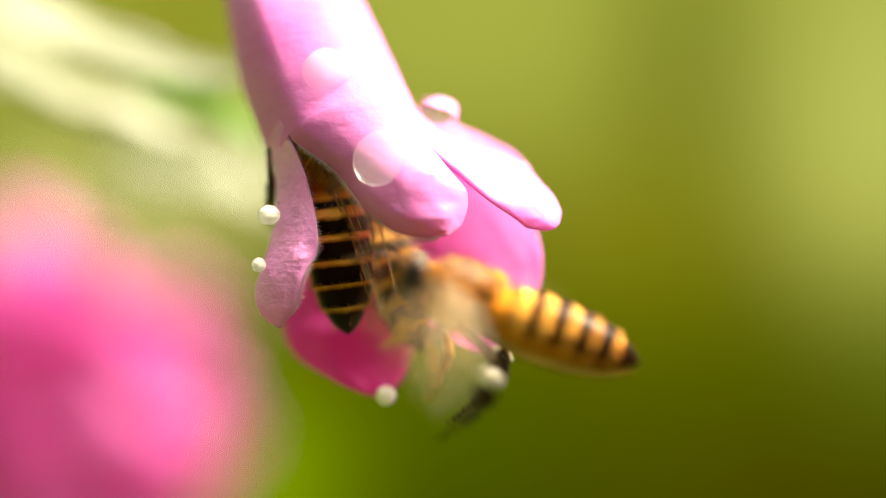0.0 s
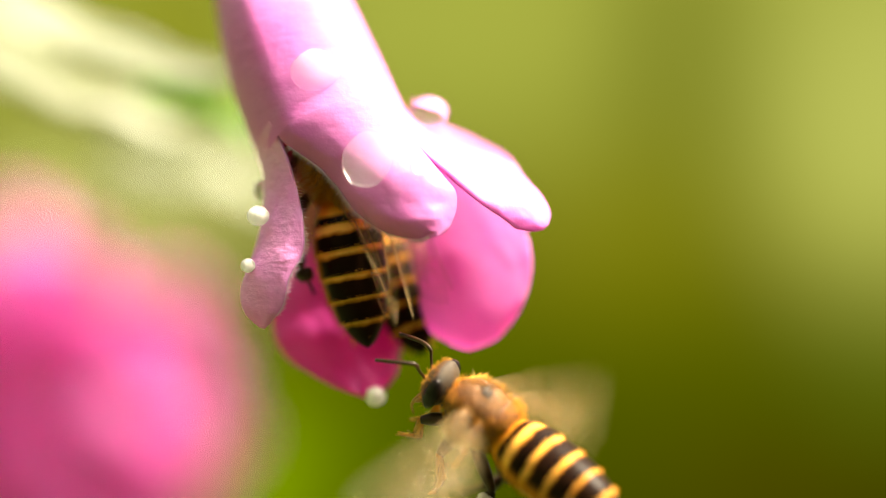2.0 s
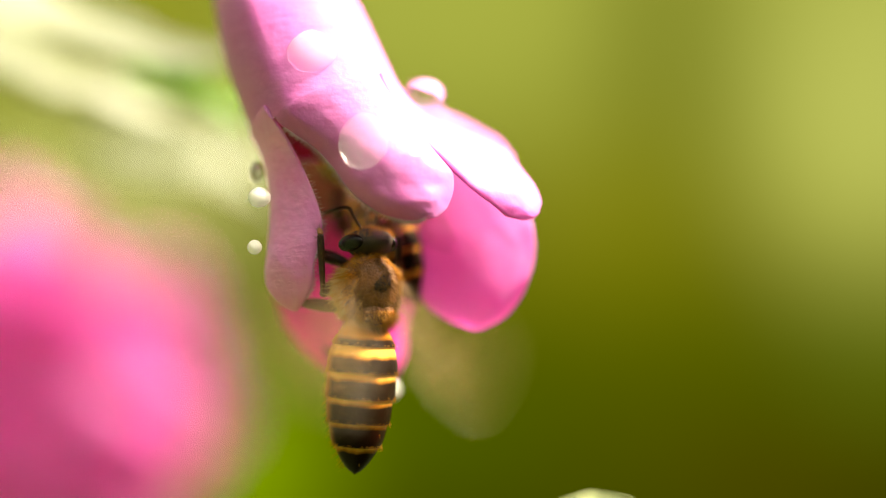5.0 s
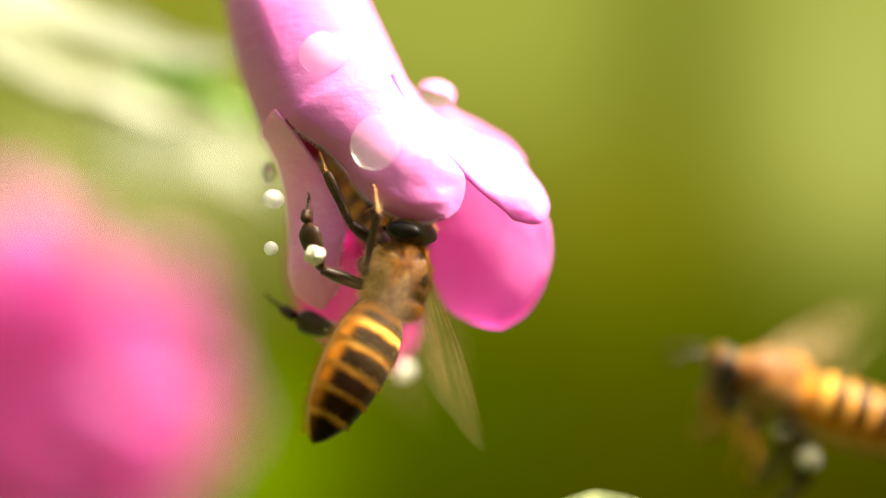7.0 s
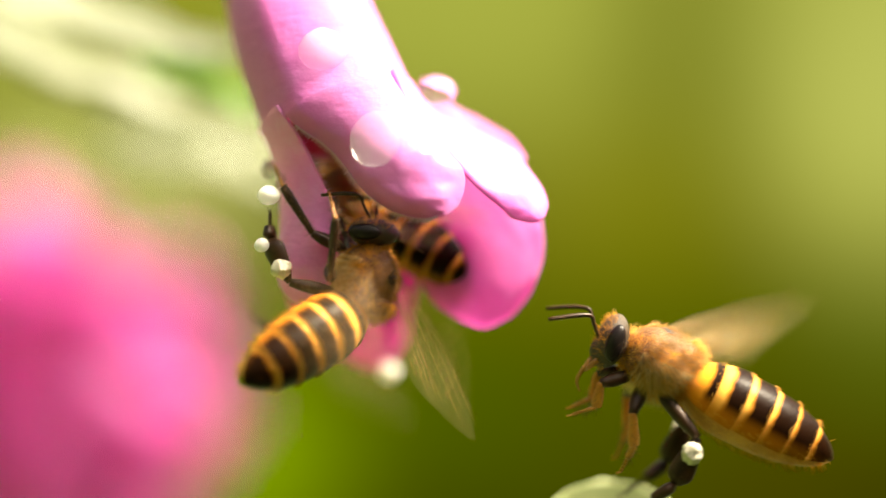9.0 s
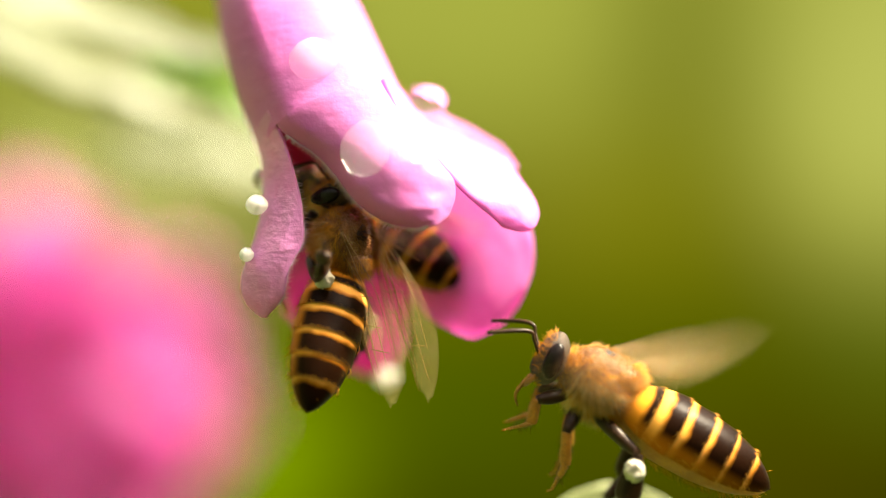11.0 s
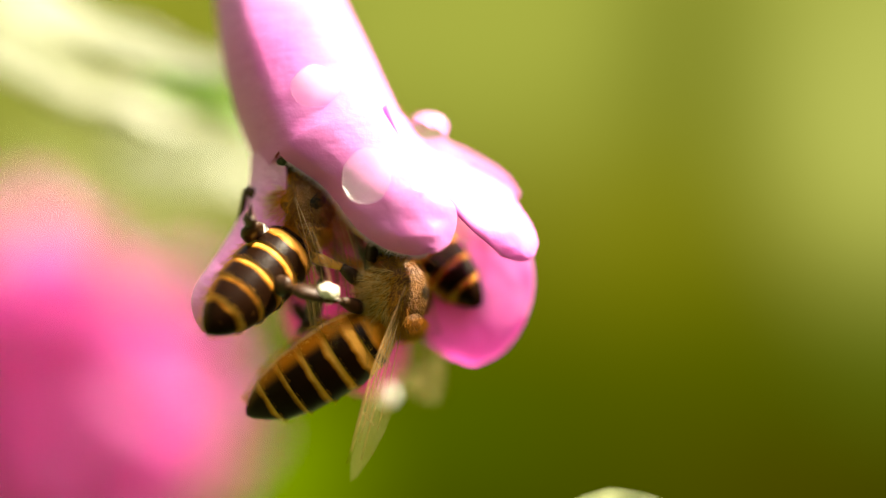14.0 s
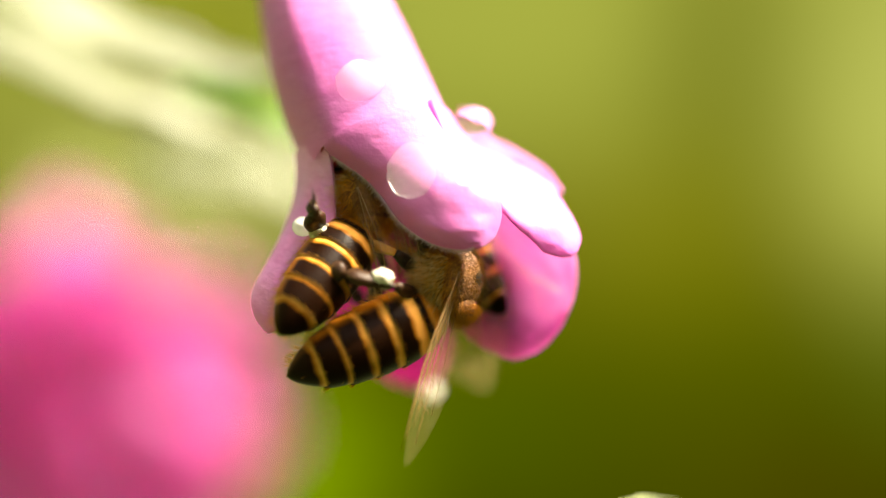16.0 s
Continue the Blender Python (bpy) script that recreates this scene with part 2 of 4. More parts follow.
# ---- the garden: ground, distance, blurred plants ----
def backdrop():
    """Far shrubs, out of focus: soft masses of olive and yellow green that glow, their sunlight and shade painted in.
    """
    m, ns, ls = material("glowing far shrubs")
    geo = ns.new("ShaderNodeTexCoord")
    grad = ns.new("ShaderNodeSeparateXYZ")
    ls.new(geo.outputs["Generated"], grad.inputs[0])
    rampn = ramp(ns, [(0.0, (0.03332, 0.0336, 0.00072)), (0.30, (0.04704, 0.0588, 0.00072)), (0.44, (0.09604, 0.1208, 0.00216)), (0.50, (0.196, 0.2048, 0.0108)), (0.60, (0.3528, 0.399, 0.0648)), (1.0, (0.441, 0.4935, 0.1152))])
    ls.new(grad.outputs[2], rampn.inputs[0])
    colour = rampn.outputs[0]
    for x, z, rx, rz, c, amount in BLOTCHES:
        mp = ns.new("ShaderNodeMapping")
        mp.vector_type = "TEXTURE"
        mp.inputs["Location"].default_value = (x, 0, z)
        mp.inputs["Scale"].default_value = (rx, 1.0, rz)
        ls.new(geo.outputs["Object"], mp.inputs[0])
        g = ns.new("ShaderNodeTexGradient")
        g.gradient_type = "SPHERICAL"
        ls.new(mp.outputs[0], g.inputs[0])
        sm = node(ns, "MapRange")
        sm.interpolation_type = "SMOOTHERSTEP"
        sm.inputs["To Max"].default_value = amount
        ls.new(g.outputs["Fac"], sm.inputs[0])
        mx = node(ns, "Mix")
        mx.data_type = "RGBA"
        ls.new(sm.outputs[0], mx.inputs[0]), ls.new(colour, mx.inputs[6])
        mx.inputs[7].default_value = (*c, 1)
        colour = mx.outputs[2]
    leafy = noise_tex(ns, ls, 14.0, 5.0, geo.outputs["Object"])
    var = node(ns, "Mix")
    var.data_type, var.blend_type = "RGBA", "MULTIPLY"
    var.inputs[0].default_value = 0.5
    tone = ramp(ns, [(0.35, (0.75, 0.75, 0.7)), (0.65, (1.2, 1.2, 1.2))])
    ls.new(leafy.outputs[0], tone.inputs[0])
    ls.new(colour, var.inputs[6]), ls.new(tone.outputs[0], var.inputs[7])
    # the sheet gives off its painted colours itself; no lamp lights it
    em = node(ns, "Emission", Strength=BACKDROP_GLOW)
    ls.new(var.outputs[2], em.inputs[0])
    out = ns.new("ShaderNodeOutputMaterial")
    ls.new(em.outputs[0], out.inputs[0])
    bm = bmesh.new()
    cols, rows_ = 24, 10
    grid = [[bm.verts.new((1.2 * (i / cols - 0.5), 0.25 * (2 * i / cols - 1) ** 2 * -1, 0.9 * (j / rows_ - 0.5))) for i in range(cols + 1)] for j in range(rows_ + 1)]
    for j in range(rows_):
        for i in range(cols):
            bm.faces.new((grid[j][i], grid[j][i + 1], grid[j + 1][i + 1], grid[j + 1][i]))
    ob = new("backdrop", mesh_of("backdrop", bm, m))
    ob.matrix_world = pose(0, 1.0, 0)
    return tagged(ob, "glowing backdrop of blurred olive green shrubs far behind the flower, light and shade painted in", "backdrop", kind="structure")


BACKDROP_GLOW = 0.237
# x, z, half widths (metres), colour, amount: leaf masses in the distance, sunlight and shade painted into them
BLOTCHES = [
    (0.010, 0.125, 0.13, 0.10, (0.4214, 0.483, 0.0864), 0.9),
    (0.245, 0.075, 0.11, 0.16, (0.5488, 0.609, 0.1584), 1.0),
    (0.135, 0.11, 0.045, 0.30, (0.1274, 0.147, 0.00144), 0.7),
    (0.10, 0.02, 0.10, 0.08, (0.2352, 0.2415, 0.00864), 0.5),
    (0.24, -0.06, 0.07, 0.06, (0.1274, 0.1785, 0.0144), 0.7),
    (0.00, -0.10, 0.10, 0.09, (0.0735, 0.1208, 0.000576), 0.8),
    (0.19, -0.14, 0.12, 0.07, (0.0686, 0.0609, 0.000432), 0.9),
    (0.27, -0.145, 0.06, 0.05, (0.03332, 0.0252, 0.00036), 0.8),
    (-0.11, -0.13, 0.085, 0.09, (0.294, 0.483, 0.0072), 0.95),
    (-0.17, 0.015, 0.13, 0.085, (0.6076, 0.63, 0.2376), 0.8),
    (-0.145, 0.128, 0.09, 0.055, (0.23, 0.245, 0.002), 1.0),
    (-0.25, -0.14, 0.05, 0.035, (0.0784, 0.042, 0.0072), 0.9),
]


def unseen_shrubs():
    """An unseen ring of green shrubs, added to close the garden round the camera and hold back skylight."""
    m = surface("unseen shrub ring", (0.03, 0.06, 0.008), (0.12, 0.17, 0.03), 0.8, 5.0, 0.6, 0.02)
    bm = bmesh.new()
    rows_ = []
    for j in range(19):
        rows_.append([])
        for i in range(97):
            a = radians(250 * i / 96 - 125)
            r = 1.25 + 0.16 * noise.noise(Vector((math.cos(a) * 3, math.sin(a) * 3, j * 0.27))) + 0.09 * noise.noise(Vector((math.cos(a) * 11, math.sin(a) * 11, j * 0.9)))
            rows_[-1].append(bm.verts.new((r * math.sin(a), -r * math.cos(a), -0.95 + 1.9 * j / 18 + (0.12 * noise.noise(Vector((i * 0.5, j, 2))) if j == 18 else 0))))
    for a, b in zip(rows_, rows_[1:]):
        for i in range(96):
            bm.faces.new((a[i], a[i + 1], b[i + 1], b[i]))
    ob = new("backdrop", mesh_of("backdrop", bm, m))
    return tagged(ob, "unseen green shrub ring, added round the camera to cut skylight", "backdrop", kind="structure")


def ground():
    m = surface("garden soil and grass", (0.03, 0.05, 0.01), (0.09, 0.13, 0.03), 0.9, 6.0, 0.6, 0.01)
    bm = bmesh.new()
    bmesh.ops.create_grid(bm, x_segments=40, y_segments=40, size=200)
    for v in bm.verts:
        v.co.z = 0.02 * noise.noise(v.co * 0.9)
    ob = new("ground", mesh_of("ground", bm, m))
    ob.matrix_world = pose(0, 60, -0.9)
    return tagged(ob, "dark green garden ground below the flowers", "ground", kind="structure")


def ribbon(bm, mids, halves, cups, n=26, m=14, thick=0.16, taper=0.3, wave=0.0, seed=0.0, outside=0, inside=1, tip_power=0.5, root=None):
    """A leaf or petal: a curved sheet with thickness along a midrib. mids: places; halves: half-width vectors (mm); cups: how far
    the margins bend along the normal (mm). Its two faces take the two material slots. root: where the sheet grows from, and which way, across its foot."""
    path = smooth_path(mids, n)
    wide = smooth_path(halves, n)
    cup = [c.x for c in smooth_path([(c, 0, 0) for c in cups], n)]
    layers = [[], []]
    for i in range(n):
        s = i / (n - 1)
        t = (path[min(i + 1, n - 1)] - path[max(i - 1, 0)]).normalized()
        w = wide[i] * MM
        nrm = t.cross(w).normalized()
        k = 1.0
        if s > 1 - taper:
            k = max(1 - ((s - 1 + taper) / taper) ** 2, 0.0) ** tip_power
        k = max(k, 0.06)
        for layer, off in ((0, 0.0), (1, thick * MM)):
            row = []
            for j in range(m):
                q = 2 * j / (m - 1) - 1
                ruffle = wave * MM * noise.noise(Vector((s * 5 + seed, q * 2.2, seed))) * (0.35 + abs(q))
                edge = 1 + 0.05 * noise.noise(Vector((s * 7, q, seed + 3)))
                thin = 1 - 0.6 * abs(q) ** 4
                place = path[i] + w * q * k * edge + nrm * (cup[i] * MM * q * q * k * k + ruffle + off * thin)
                if root:
                    at, along = root(q)
                    b = min(s / 0.55, 1.0)
                    b = b * b * (3 - 2 * b)
                    place = (at + along * s + nrm * off * thin).lerp(place, b)
                row.append(bm.verts.new(place))
            layers[layer].append(row)
    for layer, rows_ in enumerate(layers):
        for a, b in zip(rows_, rows_[1:]):
            for j in range(m - 1):
                f = bm.faces.new((a[j], a[j + 1], b[j + 1], b[j]))
                f.material_index = inside if layer else outside
    lo, hi = layers
    for j in range(m - 1):
        if not root:
            bm.faces.new((lo[0][j], lo[0][j + 1], hi[0][j + 1], hi[0][j]))
        bm.faces.new((lo[-1][j], lo[-1][j + 1], hi[-1][j + 1], hi[-1][j]))
    for i in range(n - 1):
        for j in (0, m - 1):
            bm.faces.new((lo[i][j], lo[i + 1][j], hi[i + 1][j], hi[i][j]))
    return [[v.co.copy() for v in row] for row in lo]


def sheet(bm, left, right, bulges, n=44, m=22, thick=0.16, wave=0.0, seed=0.0, outside=0, inside=1, root=None, curl=0.0):
    """A petal between two margins that run from its foot to its tip. bulges: how far the middle stands out towards the camera (mm),
    from foot to tip; curl: how far the margins roll back (mm). root: as for ribbon()."""
    lo_edge, hi_edge = smooth_path(left, n), smooth_path(right, n)
    bulge = [c.x for c in smooth_path([(c, 0, 0) for c in bulges], n)]
    layers = [[], []]
    for i in range(n):
        s = i / (n - 1)
        a, b = lo_edge[i], hi_edge[i]
        k = max(i - 1, 0)
        t = (lo_edge[k + 1] + hi_edge[k + 1] - lo_edge[k] - hi_edge[k]).normalized()
        across = hi_edge[min(i, n - 4)] - lo_edge[min(i, n - 4)]
        nrm = t.cross(across).normalized()
        nrm = nrm if nrm.y < 0 else -nrm
        fade = min((b - a).length / (3.0 * MM), 1.0)
        for layer in (0, 1):
            row = []
            for j in range(m):
                q = 2 * j / (m - 1) - 1
                q = math.copysign(1 - (1 - abs(q)) ** 1.35, q)
                ruffle = wave * MM * (noise.noise(Vector((s * 5 + seed, q * 2.2, seed))) + 0.5 * noise.noise(Vector((s * 14 + seed, q * 6, seed)))) * (0.35 + abs(q)) * fade
                off = nrm * ((bulge[i] * (1 - q * q) - curl * abs(q) ** 6) * fade * MM + ruffle - layer * thick * MM * (1 - 0.6 * abs(q) ** 4))
                place = a.lerp(b, (q + 1) / 2)
                if root:
                    at, along = root(q)
                    w = min(s / 0.45, 1.0)
                    w = w * w * (3 - 2 * w)
                    place = (at + along * s - nrm * layer * thick * MM).lerp(place + off, w)
                else:
                    place = place + off
                row.append(bm.verts.new(place))
            layers[layer].append(row)
    for layer, rows_ in enumerate(layers):
        for a, b in zip(rows_, rows_[1:]):
            for j in range(m - 1):
                bm.faces.new((a[j], a[j + 1], b[j + 1], b[j])).material_index = inside if layer else outside
    lo, hi = layers
    for i in range(n - 1):
        for j in (0, m - 1):
            bm.faces.new((lo[i][j], lo[i + 1][j], hi[i + 1][j], hi[i][j])).material_index = outside
    for j in range(m - 1):
        bm.faces.new((lo[-1][j], lo[-1][j + 1], hi[-1][j + 1], hi[-1][j])).material_index = outside
    return [[v.co.copy() for v in row] for row in lo]


def half(du, dv, dd):
    """A half-width in mm from steps of 0.025 mm across the picture and mm in depth."""
    return (du * 0.025, dd, -dv * 0.025)


def bell(name, at, axis, size, label):
    """A small pink bell flower far out of focus: a tube, five flared lobes and a calyx."""
    base = new(name)
    axis = Vector(axis).normalized()
    turn = axis.to_track_quat("Z", "Y").to_matrix().to_4x4()
    base.matrix_world = Matrix.Translation(at) @ turn
    s = size * MM
    bm = bmesh.new()
    add_tube(bm, [(0, 0, 0), (0, 0, 4 * s), (0, 0, 9 * s), (0, 0, 13 * s)], [1.4 * s, 2.4 * s, 3.6 * s, 4.6 * s], 16, 12, closed=False)
    part("tube", bm, PETAL_FAR, base)
    for k in range(5):
        q = 2 * math.pi * k / 5
        c, n_ = math.cos(q), math.sin(q)
        bm = bmesh.new()
        ribbon(bm, [(4.2 * s * c, 4.2 * s * n_, 12 * s), (6.2 * s * c, 6.2 * s * n_, 15 * s), (9 * s * c, 9 * s * n_, 16 * s), (11 * s * c, 11 * s * n_, 14.5 * s)],
               [(-2.6 * size * n_, 2.6 * size * c, 0), (-3.6 * size * n_, 3.6 * size * c, 0), (-4 * size * n_, 4 * size * c, 0), (-2.6 * size * n_, 2.6 * size * c, 0)], [0.5, 0.3, -0.5, -0.8], 10, 6, wave=0.5, seed=k)
        part("petal", bm, [PETAL_FAR, PETAL_FAR], base)
    bm = bmesh.new()
    add_tube(bm, [(0, 0, -2 * s), (0, 0, 0), (0, 0, 3 * s)], [0.8 * s, 1.9 * s, 2.4 * s], 10, 8)
    part("calyx", bm, CALYX, base)
    return tagged(base, label, "flower", "pink flowers in the background")


def leaf(name, mids, halves, mats, label, cups=(0.4, 0.8, 0.4), category="leaf", wave=0.6, taper=0.35, power=0.7, rib=True):
    bm = bmesh.new()
    ribbon(bm, mids, halves, cups, 36, 14, 0.3, taper, wave, len(label) * 0.7, tip_power=power)
    base = new(name, mesh_of(name, bm, mats))
    if not rib:
        return tagged(base, label, category)
    vein = bmesh.new()
    add_tube(vein, [Vector(p) + Vector((0, -0.0002, 0)) for p in mids], [0.0005] * (len(mids) - 1) + [0.0001], 6, 20)
    part("midrib", vein, mats[0], base)
    return tagged(base, label, category)


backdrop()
# out of view, added only to dim the skylight from the front
unseen_shrubs()
ground()


# ---- the pink flower with rain drops ----
def flower():
    base = new("pink_flower")
    axis = smooth_path([spot(442, -330, 11.5), spot(468, -170, 9.0), spot(498, -20, 6.7), spot(540, 106, 4.5), spot(602, 250, 2.8)], 40)
    radii = [r.x * MM for r in smooth_path([(2.1, 0, 0), (2.6, 0, 0), (3.05, 0, 0), (3.45, 0, 0), (3.55, 0, 0)], 40)]

    def ring(i, q, inner=0.0):
        """A place on the tube: i along it, q degrees round it from the side that faces the camera to the right."""
        t = (axis[min(i + 1, 39)] - axis[max(i - 1, 0)]).normalized()
        e1 = Vector((0, -1, 0))
        e1 = (e1 - e1.dot(t) * t).normalized()
        e2 = e1.cross(t)
        e2 = e2 if e2.x > 0 else -e2
        # five soft ridges run down the tube, with flat faces between them
        flat = math.cos(radians(36)) / math.cos(radians((q + 25) % 72 - 36))
        q = radians(q)
        r = radii[i] * (0.62 + 0.38 * flat) * 1.04 - inner
        return axis[i] + r * (math.cos(q) * e1 + math.sin(q) * e2)

    def foot(q0, q1, reach, tuck=0):
        """The root of a petal on the tube's rim between two angles."""
        def at(q):
            g = q0 + (q1 - q0) * (q + 1) / 2
            if tuck:
                p = ring(39 - tuck, g, -0.05 * MM)
                return p, (ring(39, g) - ring(36, g)).normalized() * (reach + 0.8) * MM
            p = ring(39, g)
            return p, (p - ring(36, g)).normalized() * reach * MM
        return at

    # the dark inner lining keeps light out and paints shade inside the tube
    bm = bmesh.new()
    for inner, lining in ((0.0, 0), (0.16 * MM, 1)):
        rings = [[bm.verts.new(ring(i, 360 * k / 60, inner)) for k in range(60)] for i in range(40)]
        for i, (r0, r1) in enumerate(zip(rings, rings[1:])):
            for k in range(60):
                bm.faces.new((r0[k], r0[(k + 1) % 60], r1[(k + 1) % 60], r1[k])).material_index = lining
    part("tube", bm, [PETAL_OUT, THROAT_SHADE], base, "pale pink tube of the flower")
    bm = bmesh.new()
    front_rows = sheet(bm, [spot(523, 243, 0.5), spot(558, 267, 0.2), spot(588, 297, -0.2), spot(601, 327, -0.5), spot(633, 373, -0.8), spot(683, 408, -1.2), spot(738, 424, -1.5), spot(768, 421, -1.6)],
                       [spot(715, 200, 0.9), spot(752, 262, 0.2), spot(788, 305, -0.4), spot(810, 332, -0.9), spot(815, 362, -1.1), spot(806, 393, -1.3), spot(790, 412, -1.5), spot(776, 419, -1.6)],
                       [0.6, 0.7, 0.7, 0.6, 0.4], 48, 26, 0.16, 0.10, 1.3, root=foot(-38, 50, 4.0), curl=0.3)
    # underside takes the darkened throat colour, so no light comes through
    part("upper_petal", bm, [PETAL_OUT, THROAT_SHADE], base, "pale pink upper petal beaded with water")
    hinge = spot(748, 215, 1.0)
    bm = bmesh.new()
    sheet(bm, [p - hinge for p in (spot(716, 205, 0.9), spot(780, 303, 0.1), spot(838, 344, -0.1), spot(888, 374, -0.2), spot(925, 397, 0.0), spot(952, 409, 0.3), spot(970, 408, 0.6))],
          [p - hinge for p in (spot(740, 175, 4.0), spot(790, 236, 3.8), spot(850, 264, 3.8), spot(905, 288, 3.4), spot(950, 325, 2.6), spot(980, 372, 1.6), spot(979, 399, 0.9))],
          [0.4, 0.5, 0.5, 0.4, 0.3], 40, 20, 0.2, 0.14, 4.1, inside=0, root=lambda q: (foot(50, 116, 4.0)(q)[0] - hinge, foot(50, 116, 4.0)(q)[1]), curl=0.2)
    right = part("upper_petal", bm, [PETAL_OUT, PETAL_OUT], base, "sunlit pink upper petal seen edge on")
    right.location = hinge
    bm = bmesh.new()
    sheet(bm, [p - hinge for p in (spot(742, 215, 5.0), spot(800, 292, 5.4), spot(860, 318, 5.2), spot(905, 322, 4.8), spot(925, 316, 4.6))],
          [p - hinge for p in (spot(742, 178, 5.6), spot(795, 226, 6.2), spot(850, 250, 6.2), spot(898, 276, 5.6), spot(928, 308, 4.8))],
          [0.2, 0.3, 0.3, 0.2], 28, 14, 0.16, 0.2, 6.3)
    behind = part("upper_petal", bm, [PETAL_LIT_TONE, PETAL_LIT_TONE], base, "pink petal half hidden behind the sunlit one")
    behind.location = hinge
    hinge2 = spot(800, 290, 5.5)
    bm = bmesh.new()
    sheet(bm, [p - hinge2 for p in (spot(715, 300, 6.5), spot(712, 410, 5.2), spot(722, 500, 4.4), spot(748, 574, 4.0), spot(798, 610, 4.1), spot(824, 617, 4.4))],
          [p - hinge2 for p in (spot(850, 270, 5.5), spot(920, 375, 4.2), spot(948, 455, 3.6), spot(936, 535, 3.4), spot(892, 600, 3.9), spot(836, 617, 4.4))],
          [0.2, 0.5, 0.8, 0.8, 0.4], 40, 22, 0.16, 0.16, 7.7)
    low_right = part("lower_petal", bm, [PETAL_LIT_TONE, PETAL_LIT_TONE], base, "rounded pink lower petal, sun glow put into its lighter colour")
    low_right.location = hinge2
    hinge4 = spot(640, 420, 7.0)
    bm = bmesh.new()
    pts = [spot(640, 420, 7.0), spot(616, 520, 5.6), spot(608, 610, 4.2), spot(640, 704, 3.2)]
    ribbon(bm, [p - hinge4 for p in pts],
           [half(146, -6, 0), half(142, 4, 0), half(112, 10, 0), half(80, 10, 0)],
           [-2.6, -2.0, -1.4, -0.8], 32, 18, 0.16, 0.3, 0.4, 2.2)
    low = part("lower_petal", bm, [PETAL_IN, PETAL_IN], base, "deep magenta lower petal hanging below the mouth")
    low.location = hinge4
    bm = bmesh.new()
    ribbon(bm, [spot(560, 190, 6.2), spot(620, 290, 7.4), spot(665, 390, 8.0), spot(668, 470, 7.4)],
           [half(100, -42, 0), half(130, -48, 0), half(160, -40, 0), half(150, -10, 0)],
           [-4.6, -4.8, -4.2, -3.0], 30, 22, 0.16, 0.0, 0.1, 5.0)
    part("throat", bm, [THROAT_SHADE, THROAT_SHADE], base, "reddish inside of the flower's mouth, darkened with painted shade")
    hinge3 = spot(496, 268, 1.4)
    bm = bmesh.new()
    side_rows = sheet(bm, [p - hinge3 for p in (spot(478, 318, 2.6), spot(471, 385, 2.0), spot(456, 448, 1.2), spot(440, 498, 0.6), spot(437, 534, 0.3), spot(452, 566, 0.0), spot(474, 584, -0.2))],
                      [p - hinge3 for p in (spot(523, 250, 0.6), spot(543, 330, -0.1), spot(549, 400, -0.6), spot(543, 446, -0.9), spot(524, 490, -1.0), spot(513, 545, -0.8), spot(484, 586, -0.3))],
                      [0.2, 0.3, 0.4, 0.3, 0.2], 44, 20, 0.18, 0.10, 9.4, root=lambda q: (foot(-108, -42, 3.4, 2)(q)[0] - hinge3, foot(-108, -42, 3.4, 2)(q)[1]), curl=0.1)
    left = part("lower_petal", bm, [PETAL_WRINKLED, PETAL_IN], base, "wrinkled mauve pink side petal folded down")
    left.location = hinge3
    # fine hairs along the margins of two petals
    rng = random.Random(4)
    bm = bmesh.new()
    margin = smooth_path([row[0] for row in front_rows[6:]], 420)
    add_hairs(bm, [(p, Vector((-0.5, -0.3, -0.6))) for p in margin], 0.32 * MM, 0.014 * MM, Vector((0, 0, 0)), rng)
    part("margin_hairs", bm, DOWN, base, kind="stuff")
    bm = bmesh.new()
    margin = smooth_path([row[-1] for row in side_rows[8:40]], 200)
    add_hairs(bm, [(p, Vector((0.8, -0.2, 0.1))) for p in margin], 0.32 * MM, 0.014 * MM, Vector((0, 0, 0)), rng)
    part("margin_hairs", bm, DOWN, left, kind="stuff")

    def drop(at, w, h, owner, off, depth=0.7, mat=WATER, normal=None):
        """A drop: w, h in steps of 0.025 mm; with a normal it is a flattened bead on a surface."""
        b = bmesh.new()
        add_ball(b, (0, 0, 0), (w * 0.025 * MM, w * depth * 0.025 * MM, h * 0.025 * MM), 16, 24, 0.06)
        turn = Matrix.Identity(3)
        if normal:
            turn = (-Vector(normal)).to_track_quat("Y", "Z").to_matrix()
        for v in b.verts:
            v.co = turn @ v.co + at - off
        return part("water_drop", b, mat, owner, "round water drop, glare painted white on some")

    def on_tube(u, v):
        """The place on the tube's near side that covers (u, v), and the way out of it."""
        k = lambda p: (p.x / p.y * FOCUS / (0.025 * MM) + 784 - u) ** 2 + (441 - p.z / p.y * FOCUS / (0.025 * MM) - v) ** 2
        i, q = min(((i, q) for i in range(40) for q in range(-80, 81, 4)), key=lambda c: k(ring(*c)))
        return ring(i, q), (ring(i, q) - axis[i]).normalized()

    zero = Vector((0, 0, 0))
    p, n = on_tube(560, 122)
    drop(p, 44, 42, base, zero, 0.36, WATER_SOFT, normal=n)
    drop(spot(468, 340, 3.0), 12, 18, base, zero, 0.9, WATER_HANGING)
    p, n = on_tube(520, -20)
    drop(p, 12, 12, base, zero, 0.4, normal=n)
    drop(spot(656, 287, -1.4), 44, 52, base, zero, 0.24, normal=(-0.12, -0.93, 0.3))
    drop(spot(752, 300, -1.3), 18, 14, base, zero, 0.3, normal=(0.2, -0.9, 0.3))
